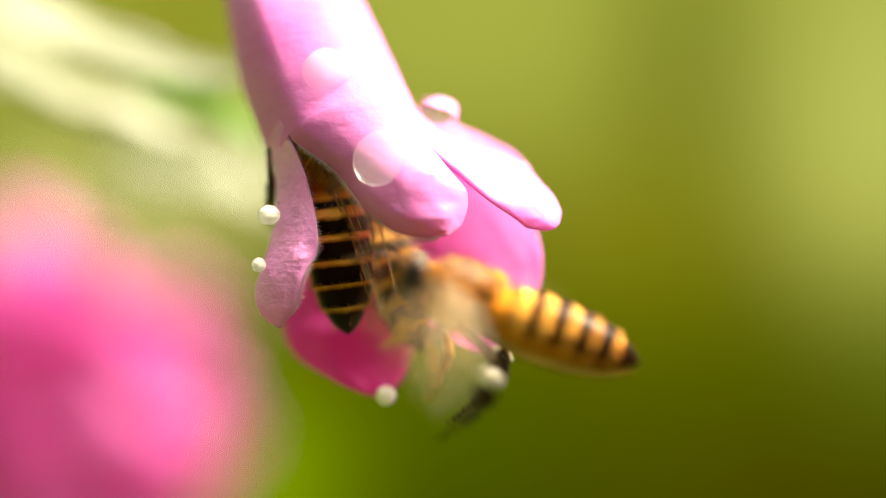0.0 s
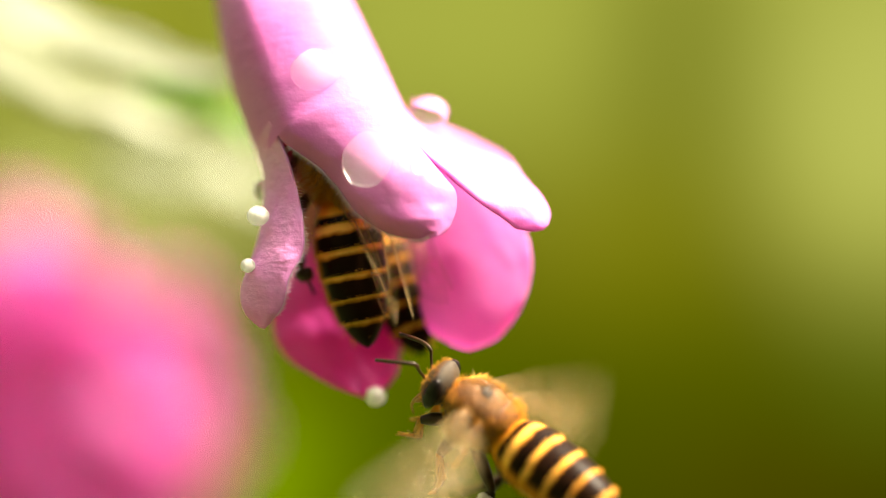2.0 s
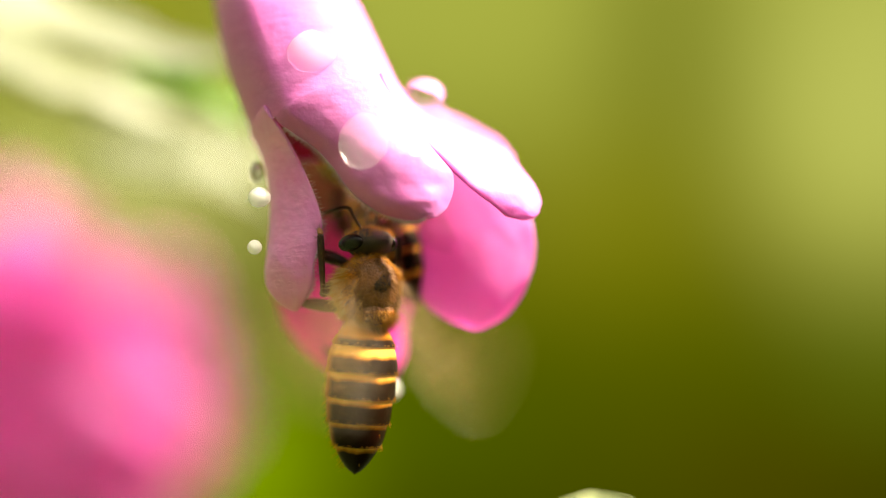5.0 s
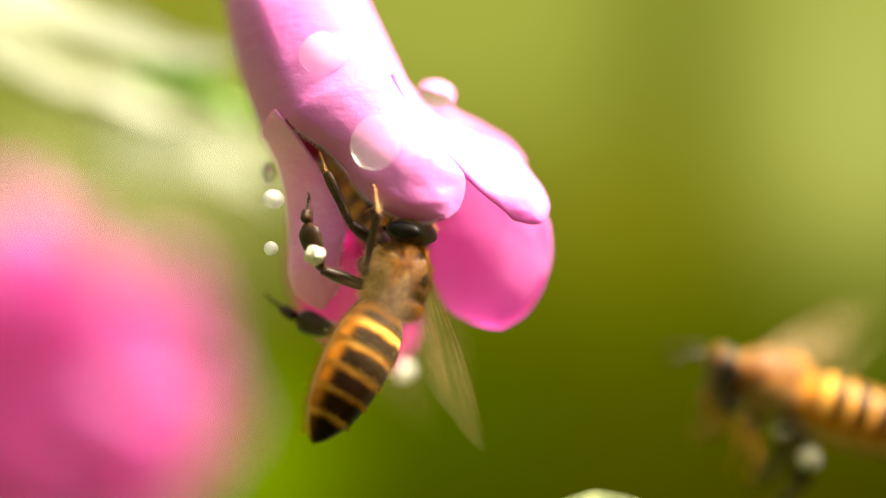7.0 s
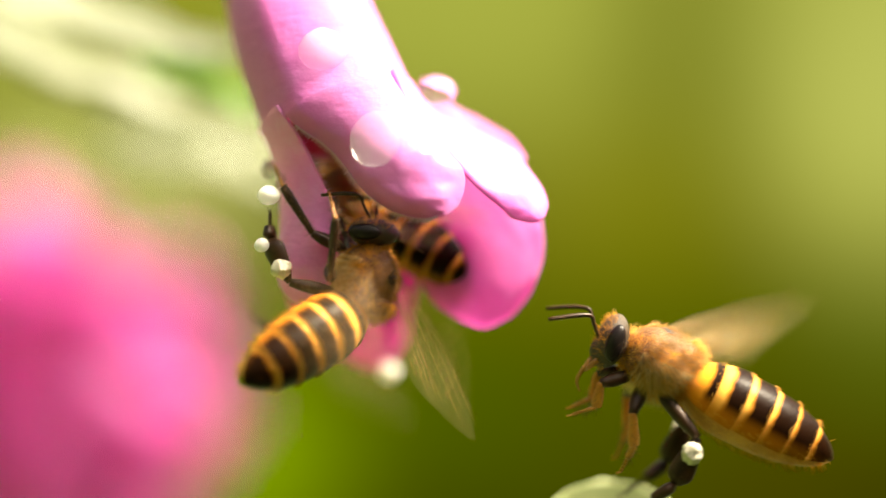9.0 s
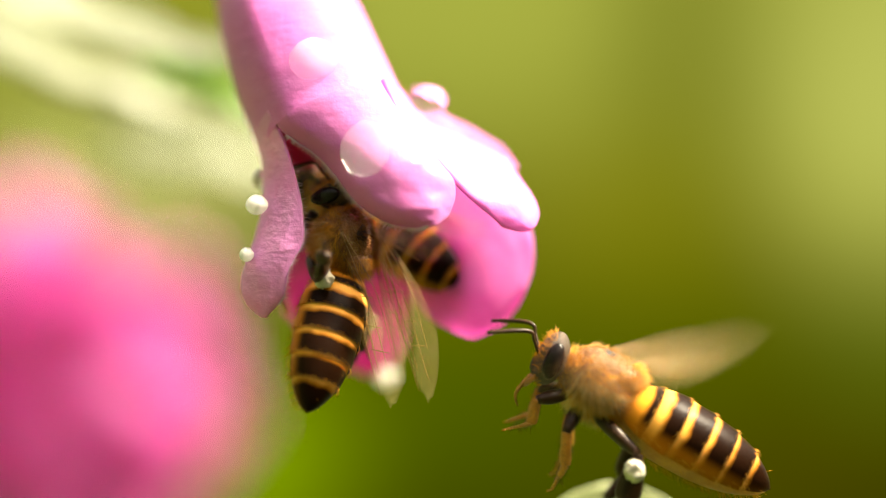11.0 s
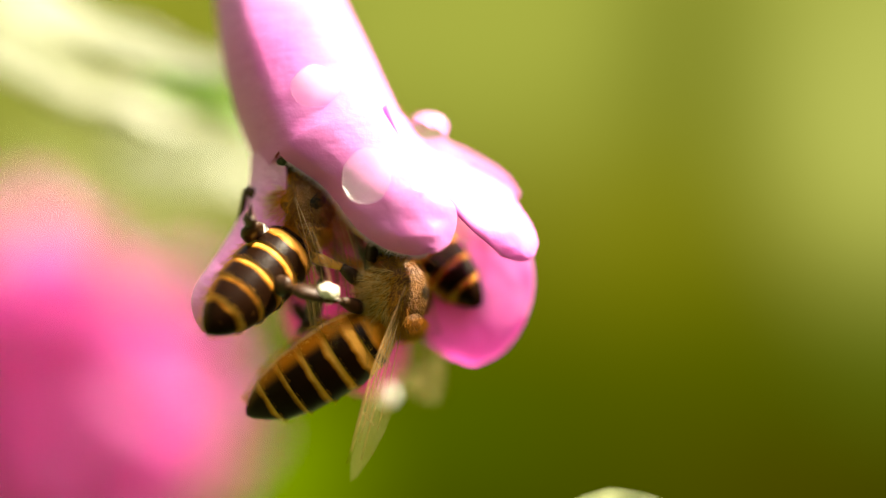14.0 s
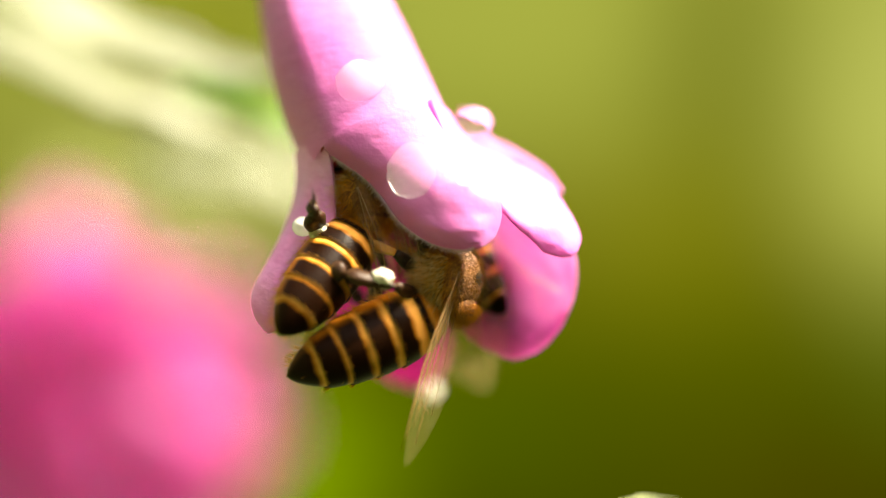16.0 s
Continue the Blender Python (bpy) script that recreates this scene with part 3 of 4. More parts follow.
    drop(spot(766, 202, 3.6), 38, 29, base, zero, 0.9, WATER_RIM)
    drop(spot(905, 312, 2.3) - Vector((0, 0, 0)), 26, 26, right, hinge, 0.8)
    beads = [drop(spot(464, 386, -0.1), 20, 18, base, zero, 0.9, WATER_GLARE),
             drop(spot(446, 474, -0.2), 13, 13, base, zero, 0.9, WATER_GLARE)]
    drop(spot(672, 705, 3.0), 19, 18, low, hinge4, 0.9, WATER_GLARE)
    bm = bmesh.new()
    top = spot(444, -330, 11.5)
    add_tube(bm, [top + Vector((0.0025, 0, 0.012)), top + Vector((-0.0002, 0, 0.003)), top + Vector((0, 0, -0.0015))], [0.5 * MM, 2.2 * MM, 2.5 * MM], 14, 14)
    part("calyx", bm, CALYX, base, "green calyx holding the flower")
    tagged(base, "drooping pink tubular flower wet with rain drops", "flower")
    return base, left, right, behind, low_right, low, beads


PINK_FLOWER, LEFT_PETAL, RIGHT_PETAL, BEHIND_PETAL, LOW_RIGHT_PETAL, LOW_PETAL, BEADS = flower()


# ---- blurred neighbours ----
def far(u, v, d):
    return spot(u, v, d)


FAR_LABEL = "pink bell flower, far out of focus"
for u, v, d, ax, size in ((82, 350, 150, (0.2, -0.6, -0.7), 1.35), (172, 480, 160, (0.5, -0.6, -0.6), 1.3), (-18, 450, 155, (0.0, -0.6, -0.7), 1.3), (222, 660, 150, (0.5, -0.6, -0.5), 1.2),
                          (52, 580, 165, (0.1, -0.6, -0.7), 1.3), (227, 745, 150, (0.2, -0.8, -0.4), 1.2), (72, 700, 165, (-0.2, -0.7, -0.6), 1.3),
                          (-58, 800, 150, (-0.2, -0.5, -0.8), 1.3), (152, 830, 165, (0.3, -0.5, -0.8), 1.2)):
    bell("bell_flower", far(u - 45, v, d), ax, size * 0.95, FAR_LABEL)
bm = bmesh.new()
add_tube(bm, [far(30, 330, 172), far(40, 520, 178), far(30, 760, 178), far(30, 1200, 175), far(30, 6000, 170)], [0.0010, 0.0016, 0.0018, 0.002, 0.003], 10, 24)
tagged(new("flower_stem", mesh_of("flower_stem", bm, CALYX)), "green stem carrying the blurred pink flowers", "stem")

leaf("cream_leaf", [far(-260, -160, 32.37), far(-60, -30, 28.56), far(130, 80, 25.7), far(290, 130, 23.8), far(440, 135, 22.85)],
     [half(24, -45, 2), half(22, -56, 2), half(14, -48, 2), half(4, -42, 2), half(2, -26, 1)], [CREAM_LEAF, CREAM_LEAF], "cream variegated leaf, arching and out of focus")
leaf("cream_leaf", [far(-260, 30, 38.08), far(-40, 100, 34.27), far(110, 185, 30.46), far(220, 215, 30.46), far(350, 240, 32.37)],
     [half(20, -50, 2), half(18, -46, 2), half(14, -34, 2), half(8, -24, 2), half(4, -14, 1)], [CREAM_LEAF, CREAM_LEAF], "narrow cream leaf behind the pink flower")
leaf("cream_leaf", [far(200, 290, 57.12), far(330, 310, 52.36), far(430, 330, 52.36), far(540, 400, 57.12)],
     [half(10, -50, 2), half(6, -58, 2), half(4, -50, 2), half(2, -30, 1)], [CREAM_LEAF, CREAM_LEAF], "pale cream leaf far behind the flower")
leaf("green_leaf", [far(250, 165, 26.66), far(320, 180, 25.7), far(380, 205, 24.75), far(460, 250, 24.75)],
     [half(10, -22, 1), half(6, -34, 1), half(4, -34, 1), half(2, -20, 1)], [GREEN_LEAF, GREEN_LEAF], "green leaf behind the cream leaves")
bm = bmesh.new()
add_tube(bm, [far(-300, -30, 36), far(-330, 300, 52), far(-360, 1200, 90), far(-300, 5000, 100)], [0.001, 0.0014, 0.0018, 0.003], 8, 20)
tagged(new("leaf_stem", mesh_of("leaf_stem", bm, CALYX)), "green stem of the cream leaves", "stem")
PALE_TIP = leaf("pale_leaf_tip", [far(1120, 1500, 16), far(1090, 1150, 9), far(1075, 990, 6), far(1072, 884, 5.4)],
     [half(60, 0, 1), half(120, 0, 1), half(130, 0, 1), half(125, 0, 1)], [PALE_LEAF, PALE_LEAF], "pale green rounded leaf tip below the bees", (-0.5, -0.6, -0.5, -0.4), wave=0.0, taper=0.22, power=0.5, rib=False)


# ---- honey bees ----
HEAD_X, TAIL = 2.05, 6.9        # mm: the head before the thorax's middle, the length of the abdomen
WAIST = Vector((-1.30, 0, -0.15)) * MM
RNG = random.Random(11)


def skin(size, centre, count, front=-1.0, back=1.0, flip=False):
    """Random places with normals on an ellipsoid (mm)."""
    out = []
    while len(out) < count:
        n = Vector((RNG.gauss(0, 1), RNG.gauss(0, 1), RNG.gauss(0, 1))).normalized()
        if front <= n.x <= back:
            p = Vector((n.x * size[0], n.y * size[1], n.z * size[2]))
            nn = Vector((n.x / size[0], n.y / size[1], n.z / size[2])).normalized()
            out.append(((p + Vector(centre)) * MM, nn))
    return out


def girth(x):
    """The abdomen's radius (mm) at x mm behind the waist."""
    s = min(max(x / TAIL, 0), 1)
    return 0.3 + 1.20 * math.sin(math.pi * min(s * 1.25 + 0.12, 0.5)) if s < 0.3 else 1.48 * max(1 - ((s - 0.3) / 0.7) ** 2.6, 0.0) ** 0.70 + 0.02


def shared_meshes():
    out = {}
    bm = bmesh.new()
    add_ball(bm, (0, 0, 0), (1.66 * MM, 1.36 * MM, 1.38 * MM), 18, 24, 0.05)
    add_ball(bm, (-0.95 * MM, 0, 0.80 * MM), (0.60 * MM, 0.85 * MM, 0.50 * MM), 10, 14, 0.03)
    out["thorax"] = mesh_of("thorax", bm, THORAX)

    def tufted(spots, length, width, lean):
        """Hairs that gather into tufts: neighbours lean the same way and differ in length from tuft to tuft."""
        for p, n in spots:
            g = p * 1500
            tuft = Vector((noise.noise(g), noise.noise(g + Vector((31, 0, 0))), noise.noise(g + Vector((0, 57, 0))))) * 0.9
            add_hairs(bm, [(p, n)], length * (1 + 0.6 * noise.noise(g * 0.7)), width, lean + tuft, RNG)

    bm = bmesh.new()
    tufted([(p, n) for p, n in skin((1.64, 1.34, 1.36), (0, 0, 0), 5600) if n.z < 0.62 + 0.25 * noise.noise(p * 1800) or n.x < -0.45], 0.52 * MM, 0.012 * MM, Vector((-0.7, 0, 0.2)))
    tufted(skin((0.62, 0.86, 0.52), (-0.95, 0, 0.80), 900, -1.0, 0.2), 0.45 * MM, 0.013 * MM, Vector((-0.8, 0, 0.2)))
    out["thorax_fur"] = mesh_of("fur", bm, FUR)
    bm = bmesh.new()
    tufted([(p, n) for p, n in skin((1.64, 1.34, 1.36), (0, 0, 0), 7000) if (n.y * n.y > 0.45 and -0.75 < n.z < 0.22 and abs(n.x) < 0.5) or n.z < -0.75], 0.60 * MM, 0.012 * MM, Vector((-0.5, 0, -0.3)))
    out["thorax_down"] = mesh_of("down", bm, FUR_PALE)
    bm = bmesh.new()
    add_ball(bm, (0.16 * MM, 0, 0.42 * MM), (1.0 * MM, 0.88 * MM, 0.985 * MM), 14, 20, 0.02)
    out["shield"] = mesh_of("shield", bm, SHIELD)
    bm = bmesh.new()
    tufted([(p, n) for p, n in skin((1.64, 1.34, 1.36), (0, 0, 0), 4200) if n.z > 0.5 and n.x > -0.6], 0.34 * MM, 0.011 * MM, Vector((-0.8, 0, 0.0)))
    out["thorax_nap"] = mesh_of("nap", bm, FUR_BROWN)
    # head: a flattened triangle with a jutting face
    bm = bmesh.new()
    for v in add_ball(bm, (0, 0, 0), (0.85 * MM, 1.55 * MM, 1.5 * MM), 16, 22, 0.03):
        z = v.co.z / MM
        if z < 0:
            v.co.y *= 1 + 0.28 * z
            v.co.x += 0.25 * MM * -z * 0.6
    add_ball(bm, (0.62 * MM, 0, -0.55 * MM), (0.4 * MM, 0.55 * MM, 0.6 * MM), 8, 12, 0.02)
    out["head"] = mesh_of("head", bm, FACE)
    bm = bmesh.new()
    add_hairs(bm, [(p, n) for p, n in skin((0.85, 1.5, 1.5), (0, 0, 0), 900) if abs(n.y) < 0.7 and n.x > 0.25], 0.34 * MM, 0.012 * MM, Vector((0.1, 0, 0.3)), RNG)
    out["head_fur"] = mesh_of("fur", bm, FUR)
    bm = bmesh.new()
    add_ball(bm, (0, 0, 0), (0.50 * MM, 0.42 * MM, 1.0 * MM), 16, 18)
    out["eye"] = mesh_of("eye", bm, EYE)
    for side, key in ((1, "antenna_left"), (-1, "antenna_right")):
        bm = bmesh.new()
        add_tube(bm, [Vector(p) * MM for p in ((0, 0, 0), (0.5, 0.45 * side, 0.75), (0.8, 0.6 * side, 1.15), (1.6, 0.9 * side, 1.0), (2.9, 1.15 * side, 0.5))],
                 [0.09 * MM, 0.085 * MM, 0.11 * MM, 0.12 * MM, 0.10 * MM], 8, 26)
        out[key] = mesh_of("antenna", bm, LEG)
    bm = bmesh.new()
    add_tube(bm, [Vector(p) * MM for p in ((0.75, 0, -1.2), (1.1, 0, -1.9), (1.2, 0, -2.5), (0.9, 0, -3.0))], [0.15 * MM, 0.11 * MM, 0.08 * MM, 0.04 * MM], 8, 14)
    out["tongue"] = mesh_of("tongue", bm, FOOT)
    bm = bmesh.new()
    for side in (1, -1):
        add_tube(bm, [Vector(p) * MM for p in ((0.55, 0.62 * side, -1.0), (0.85, 0.5 * side, -1.5), (0.9, 0.1 * side, -1.8))], [0.15 * MM, 0.13 * MM, 0.06 * MM], 8, 10)
    out["jaws"] = mesh_of("jaws", bm, FOOT)
    # abdomen: six overlapping plates on an amber belly; x runs from the waist backwards as negative
    bm = bmesh.new()
    n = 26
    add_tube(bm, [Vector((-TAIL * 0.995 * i / n, 0, -0.12)) * MM for i in range(n + 1)], [max(girth(TAIL * i / n) * 0.955, 0.03) * MM for i in range(n + 1)], 22, flat=0.96)
    out["belly"] = mesh_of("abdomen", bm, AMBER)
    edges = [0.0, 1.05, 2.25, 3.40, 4.50, 5.55, 6.92]
    for k in range(6):
        bm = bmesh.new()
        x0, x1 = max(edges[k] - 0.06, 0.0), edges[k + 1] + (0.10 if k < 5 else 0)
        rings = []
        steps = 8
        for i in range(steps + 1):
            s = i / steps
            x = x0 + (x1 - x0) * s
            r = (girth(x) + (0.015 + 0.085 * s if k < 5 else 0.03 * (1 - s))) * MM
            ring = []
            for j in range(25):
                q = radians(-28 + 236 * j / 24)
                ring.append(bm.verts.new((-x * MM, r * math.cos(q), r * 0.97 * math.sin(q) - 0.04 * MM)))
            rings.append(ring)
        for a, b in zip(rings, rings[1:]):
            for j in range(24):
                bm.faces.new((a[j], a[j + 1], b[j + 1], b[j]))
        out["plate%d" % k] = mesh_of("tergite", bm, TERGITE_FIRST if k < 1 else TERGITE_TIP if k == 5 else TERGITES[k - 1])
    bm = bmesh.new()
    spots = []
    for _ in range(1500):
        x, q = RNG.uniform(0.2, TAIL - 0.25), RNG.uniform(0, 2 * math.pi)
        top = math.sin(q) > -0.2
        if top and RNG.random() < 0.985:
            continue
        r = girth(x) + 0.04
        spots.append((Vector((-x, r * math.cos(q), r * 0.97 * math.sin(q) - 0.05)) * MM, Vector((0, math.cos(q), math.sin(q)))))
    add_hairs(bm, spots, 0.40 * MM, 0.010 * MM, Vector((-1.1, 0, 0)), RNG)
    # a pale fringe along the hind margin of each plate
    spots = []
    for x in edges[1:6]:
        for _ in range(150):
            q = radians(RNG.uniform(-30, 210))
            r = girth(x) + 0.10
            spots.append((Vector((-x + RNG.uniform(-0.12, 0.05), r * math.cos(q), r * 0.97 * math.sin(q) - 0.04)) * MM, Vector((0, math.cos(q), math.sin(q))) * 0.35))
    add_hairs(bm, spots, 0.2 * MM, 0.008 * MM, Vector((-1.0, 0, 0)), RNG)
    out["abdomen_fur"] = mesh_of("fur", bm, FUR)
    # wings: a hooked membrane with veins; the root is the origin, the tip points along +x, the front edge to +y
    for key, length, chord, bulge in (("forewing", 8.2, 2.7, 0.62), ("hindwing", 5.6, 1.7, 0.55)):
        bm = bmesh.new()
        top, bottom, n = [], [], 26
        for i in range(n + 1):
            s = i / n
            fore = 0.32 * chord * math.sin(math.pi * min(s, 0.985)) ** 0.5 * (0.4 + 0.6 * s)
            rear = -chord * (0.68) * math.sin(math.pi * min(0.06 + 0.94 * s, 0.99) ** 1.35) ** 0.7
            lift = 0.12 * math.sin(math.pi * s)
            top.append(bm.verts.new(Vector((length * s, fore, lift)) * MM))
            bottom.append([bm.verts.new(Vector((length * s - 0.2 * s, fore + (rear - fore) * w, lift + 0.05 * math.sin(9 * w + 6 * s))) * MM) for w in (0.33, 0.66, 1.0)])
        for i in range(n):
            a, b = [top[i], *bottom[i]], [top[i + 1], *bottom[i + 1]]
            for j in range(3):
                bm.faces.new((a[j], a[j + 1], b[j + 1], b[j]))
        out[key] = mesh_of("wing", bm, WING)
        bm = bmesh.new()
        for y0, y1, x1, r in ((0.05, 0.30, 0.92, 0.065), (-0.02, 0.12, 0.80, 0.045), (-0.08, -0.12, 0.88, 0.035), (-0.14, -0.42, 0.72, 0.032)):
            add_tube(bm, [Vector((0.05, y0 * chord * 0.5, 0.02)) * MM, Vector((length * x1 * 0.5, (y0 + y1) * chord * 0.62, 0.15)) * MM, Vector((length * x1, y1 * chord * 0.8, 0.05)) * MM], [r * 0.6 * MM, r * 0.5 * MM, r * 0.25 * MM], 5, 12)
        for xx in (0.35, 0.52, 0.66):
            add_tube(bm, [Vector((length * xx, 0.16 * chord, 0.12)) * MM, Vector((length * xx + 0.35, -0.24 * chord, 0.12)) * MM], [0.018 * MM, 0.015 * MM], 4, 3)
        out[key + "_veins"] = mesh_of("veins", bm, VEIN)
    return out


MESH = shared_meshes()

HOVER = {"front": ((1.0, .5, -1.1), (1.8, .9, -1.7), (1.5, .8, -2.7), (2.2, .6, -3.5)),
         "middle": ((0.2, .7, -1.2), (0.2, 1.5, -2.1), (-0.5, 1.4, -3.3), (-.6, 1.1, -4.6)),
         "hind": ((-.8, .7, -1.1), (-2.6, 1.5, -1.8), (-2.7, 1.6, -3.9), (-1.6, 1.3, -6.0))}
PERCH = {"front": ((1.2, .6, -1.4), (1.6, 1.5, -2.3), (3.4, 1.9, -4.0), (4.2, 1.6, -4.8)),
         "middle": ((0.2, .9, -1.4), (-0.2, 1.9, -0.7), (2.4, 2.0, -0.9), (3.4, 1.7, -1.6)),
         "hind": ((-.8, .9, -1.3), (-0.7, 2.0, -2.7), (1.0, 2.2, -4.0), (2.2, 2.0, -4.4))}
TUCK = {"front": ((1.2, .6, -1.4), (2.0, 1.1, -1.9), (2.6, 1.0, -2.2), (3.3, .9, -2.4)),
        "middle": ((0.2, .8, -1.4), (0.4, 1.5, -1.9), (1.2, 1.4, -2.2), (2.0, 1.2, -2.4)),
        "hind": ((-.8, .8, -1.3), (-1.4, 1.5, -1.6), (-2.6, 1.5, -1.9), (-3.6, 1.3, -1.9))}
# the far hind leg of the bee that clings outside hangs free
CLING = {("hind", -1): ((-.8, .9, -1.3), (-3.3, 1.0, -2.5), (-3.3, 1.1, -4.8), (-2.8, 1.0, -6.6))}


def leg(owner, points, side, hind, pollen, amber=False):
    hip = Vector((points[0][0], points[0][1] * side, points[0][2])) * MM
    a, b, c, d = (Vector((x, y * side, z)) * MM - hip for x, y, z in points)
    bm = bmesh.new()
    add_tube(bm, [-hip * 0.15, a, a + (b - a) * 0.5, b], [0.22 * MM, 0.26 * MM, 0.30 * MM, 0.18 * MM], 10, 14)
    upper = part("leg", bm, LEG, owner)
    upper.location = hip
    bm = bmesh.new()
    wide = 0.54 if hind else 0.24
    add_tube(bm, [b, b + (c - b) * 0.35, b + (c - b) * 0.8, c], [0.15 * MM, wide * 0.8 * MM, wide * MM, 0.2 * MM], 10, 14, flat=0.55, up=(0, side, 0))
    part("tibia", bm, AMBER if amber else LEG, upper)
    bm = bmesh.new()
    mid1 = c + (d - c) * 0.45
    tube_r = 0.42 if hind else 0.16
    add_tube(bm, [c, c + (d - c) * 0.12, mid1], [0.14 * MM, tube_r * MM, tube_r * 0.8 * MM], 8, 10, flat=0.6)
    for k in range(4):
        p0, p1 = c + (d - c) * (0.45 + 0.12 * k), c + (d - c) * (0.58 + 0.12 * k)
        add_tube(bm, [p0, p1], [0.06 * MM, 0.085 * MM], 6)
    for s in (1, -1):
        add_tube(bm, [d - (d - c) * 0.03, d + Vector((0.15, 0.12 * s, -0.12)) * MM], [0.04 * MM, 0.015 * MM], 5)
    part("tarsus", bm, LEG if hind else AMBER if amber else FOOT, upper, "" if hind else "amber foot")
    bm = bmesh.new()
    spots = []
    for _ in range(150):
        s = RNG.random()
        p = b + (c - b) * s if RNG.random() < 0.6 else c + (d - c) * s * 0.6
        n = Vector((RNG.gauss(0, 1), RNG.gauss(0, 1), RNG.gauss(0, 1))).normalized()
        spots.append((p + n * 0.14 * MM, n))
    add_hairs(bm, spots, 0.36 * MM, 0.011 * MM, (d - b).normalized() * 0.6, RNG)
    part("bristles", bm, FUR_DARK, upper, kind="stuff")
    if pollen:
        bm = bmesh.new()
        for v in add_ball(bm, (0, 0, 0), (1, 1, 1), 18, 24):
            k = 1 + 0.26 * noise.noise(v.co * 2.1 + Vector((side, points[1][0], 0))) + 0.22 * noise.noise(v.co * 4.3) + 0.1 * noise.noise(v.co * 9.0)
            v.co = b + (c - b) * 0.30 + Vector((0, 0.2 * side, 0)) * MM + Vector((v.co.x * 0.42, v.co.y * 0.38, v.co.z * 0.46)) * MM * k
        part("pollen_load", bm, POLLEN, upper, "lump of pale pollen")
    return upper


def bee(label, stance, pollen=True, stances=None, feelers=0.0, size=1.0):
    base = new("honey_bee")
    base.scale = (size, size, size)
    head = part("head", MESH["head"], None, base, "dark head with a pale downy face")
    head.location = Vector((HEAD_X, 0, -0.15)) * MM
    head.rotation_euler = (0, radians(12), 0)
    head.scale = (0.78, 0.78, 0.78)
    part("fur", MESH["head_fur"], None, head, kind="stuff")
    for side, key in ((1, "antenna_left"), (-1, "antenna_right")):
        e = part("eye", MESH["eye"], None, head, "glossy dark compound eye")
        e.location = Vector((-0.02, 1.22 * side, 0.22)) * MM
        e.rotation_euler = (radians(12 * side), 0, radians(-16 * side))
        a = part("antenna", MESH[key], None, head)
        a.location = Vector((0.75, 0.3 * side, 0.05)) * MM
        a.rotation_euler = (0, radians(feelers), 0)
    part("tongue", MESH["tongue"], None, head)
    part("jaws", MESH["jaws"], None, head)
    thorax = part("thorax", MESH["thorax"], None, base, "thorax covered in golden down")
    part("fur", MESH["thorax_fur"], None, thorax, kind="stuff")
    part("down", MESH["thorax_down"], None, thorax, "pale cream down below", kind="stuff")
    part("shield", MESH["shield"], None, thorax, "bald dark plate on the back")
    part("nap", MESH["thorax_nap"], None, thorax, "short brown hair on the back", kind="stuff")
    abdomen = part("abdomen", MESH["belly"], None, base, "black and gold banded abdomen")
    abdomen.location = WAIST
    for k in range(6):
        part("tergite", MESH["plate%d" % k], None, abdomen)
    part("fur", MESH["abdomen_fur"], None, abdomen, kind="stuff")
    legs = {}
    feeler_parts = [o for o in head.children if o.name.startswith("antenna")]
    for side in (1, -1):
        for key in ("front", "middle", "hind"):
            legs[key, side] = leg(base, (stances or {}).get((key, side), stance[key]), side, key == "hind", pollen and key == "hind", key != "hind" and stance is HOVER)
    wings = []
    for side in (1, -1):
        for key, x in (("forewing", 0.45), ("hindwing", -0.35)):
            w = part("wing", MESH[key], None, base, "clear veined wing")
            part("venation", MESH[key + "_veins"], None, w, kind="stuff")
            w.location = Vector((x, 1.05 * side, 0.85 if key == "forewing" else 0.7)) * MM
            wings.append((w, side, key))
    tagged(base, label, "bee", "honey bees at the flower")
    return base, abdomen, wings, legs, feeler_parts

BEE_A = bee("honey bee with pale pollen clinging in the flower's mouth", PERCH, True, CLING, 70.0)
BEE_B = bee("honey bee deep inside the flower's throat", TUCK, False, None, 75.0)
BEE_C = bee("hovering honey bee with dangling pollen legs before the flower", HOVER)
BEE_D = bee("golden honey bee flying in to land below the flower", HOVER, size=1.09)
BEE_E = bee("blurred honey bee passing far behind", HOVER, False)


# ---- what moves ----
def bee_pose(x, y, z, heading, tilt, roll):
    """Place in mm; heading: the way of the head in the upright plane, degrees up from the right; tilt: towards the camera;
    roll: 0 with the back to the camera, positive when the back turns to the left of the heading."""
    h, t, r = radians(heading), radians(tilt), radians(roll)
    f = Vector((math.cos(h) * math.cos(t), -math.sin(t), math.sin(h) * math.cos(t)))
    left = Vector((-math.sin(h), 0, math.cos(h)))
    c = left.cross(f) if left.cross(f).y < 0 else f.cross(left)
    up = math.cos(r) * c + math.sin(r) * left
    side = up.cross(f)
    m = Matrix((f, side, up)).transposed().to_4x4()
    m.translation = Vector((x, y, z)) * MM
    return m


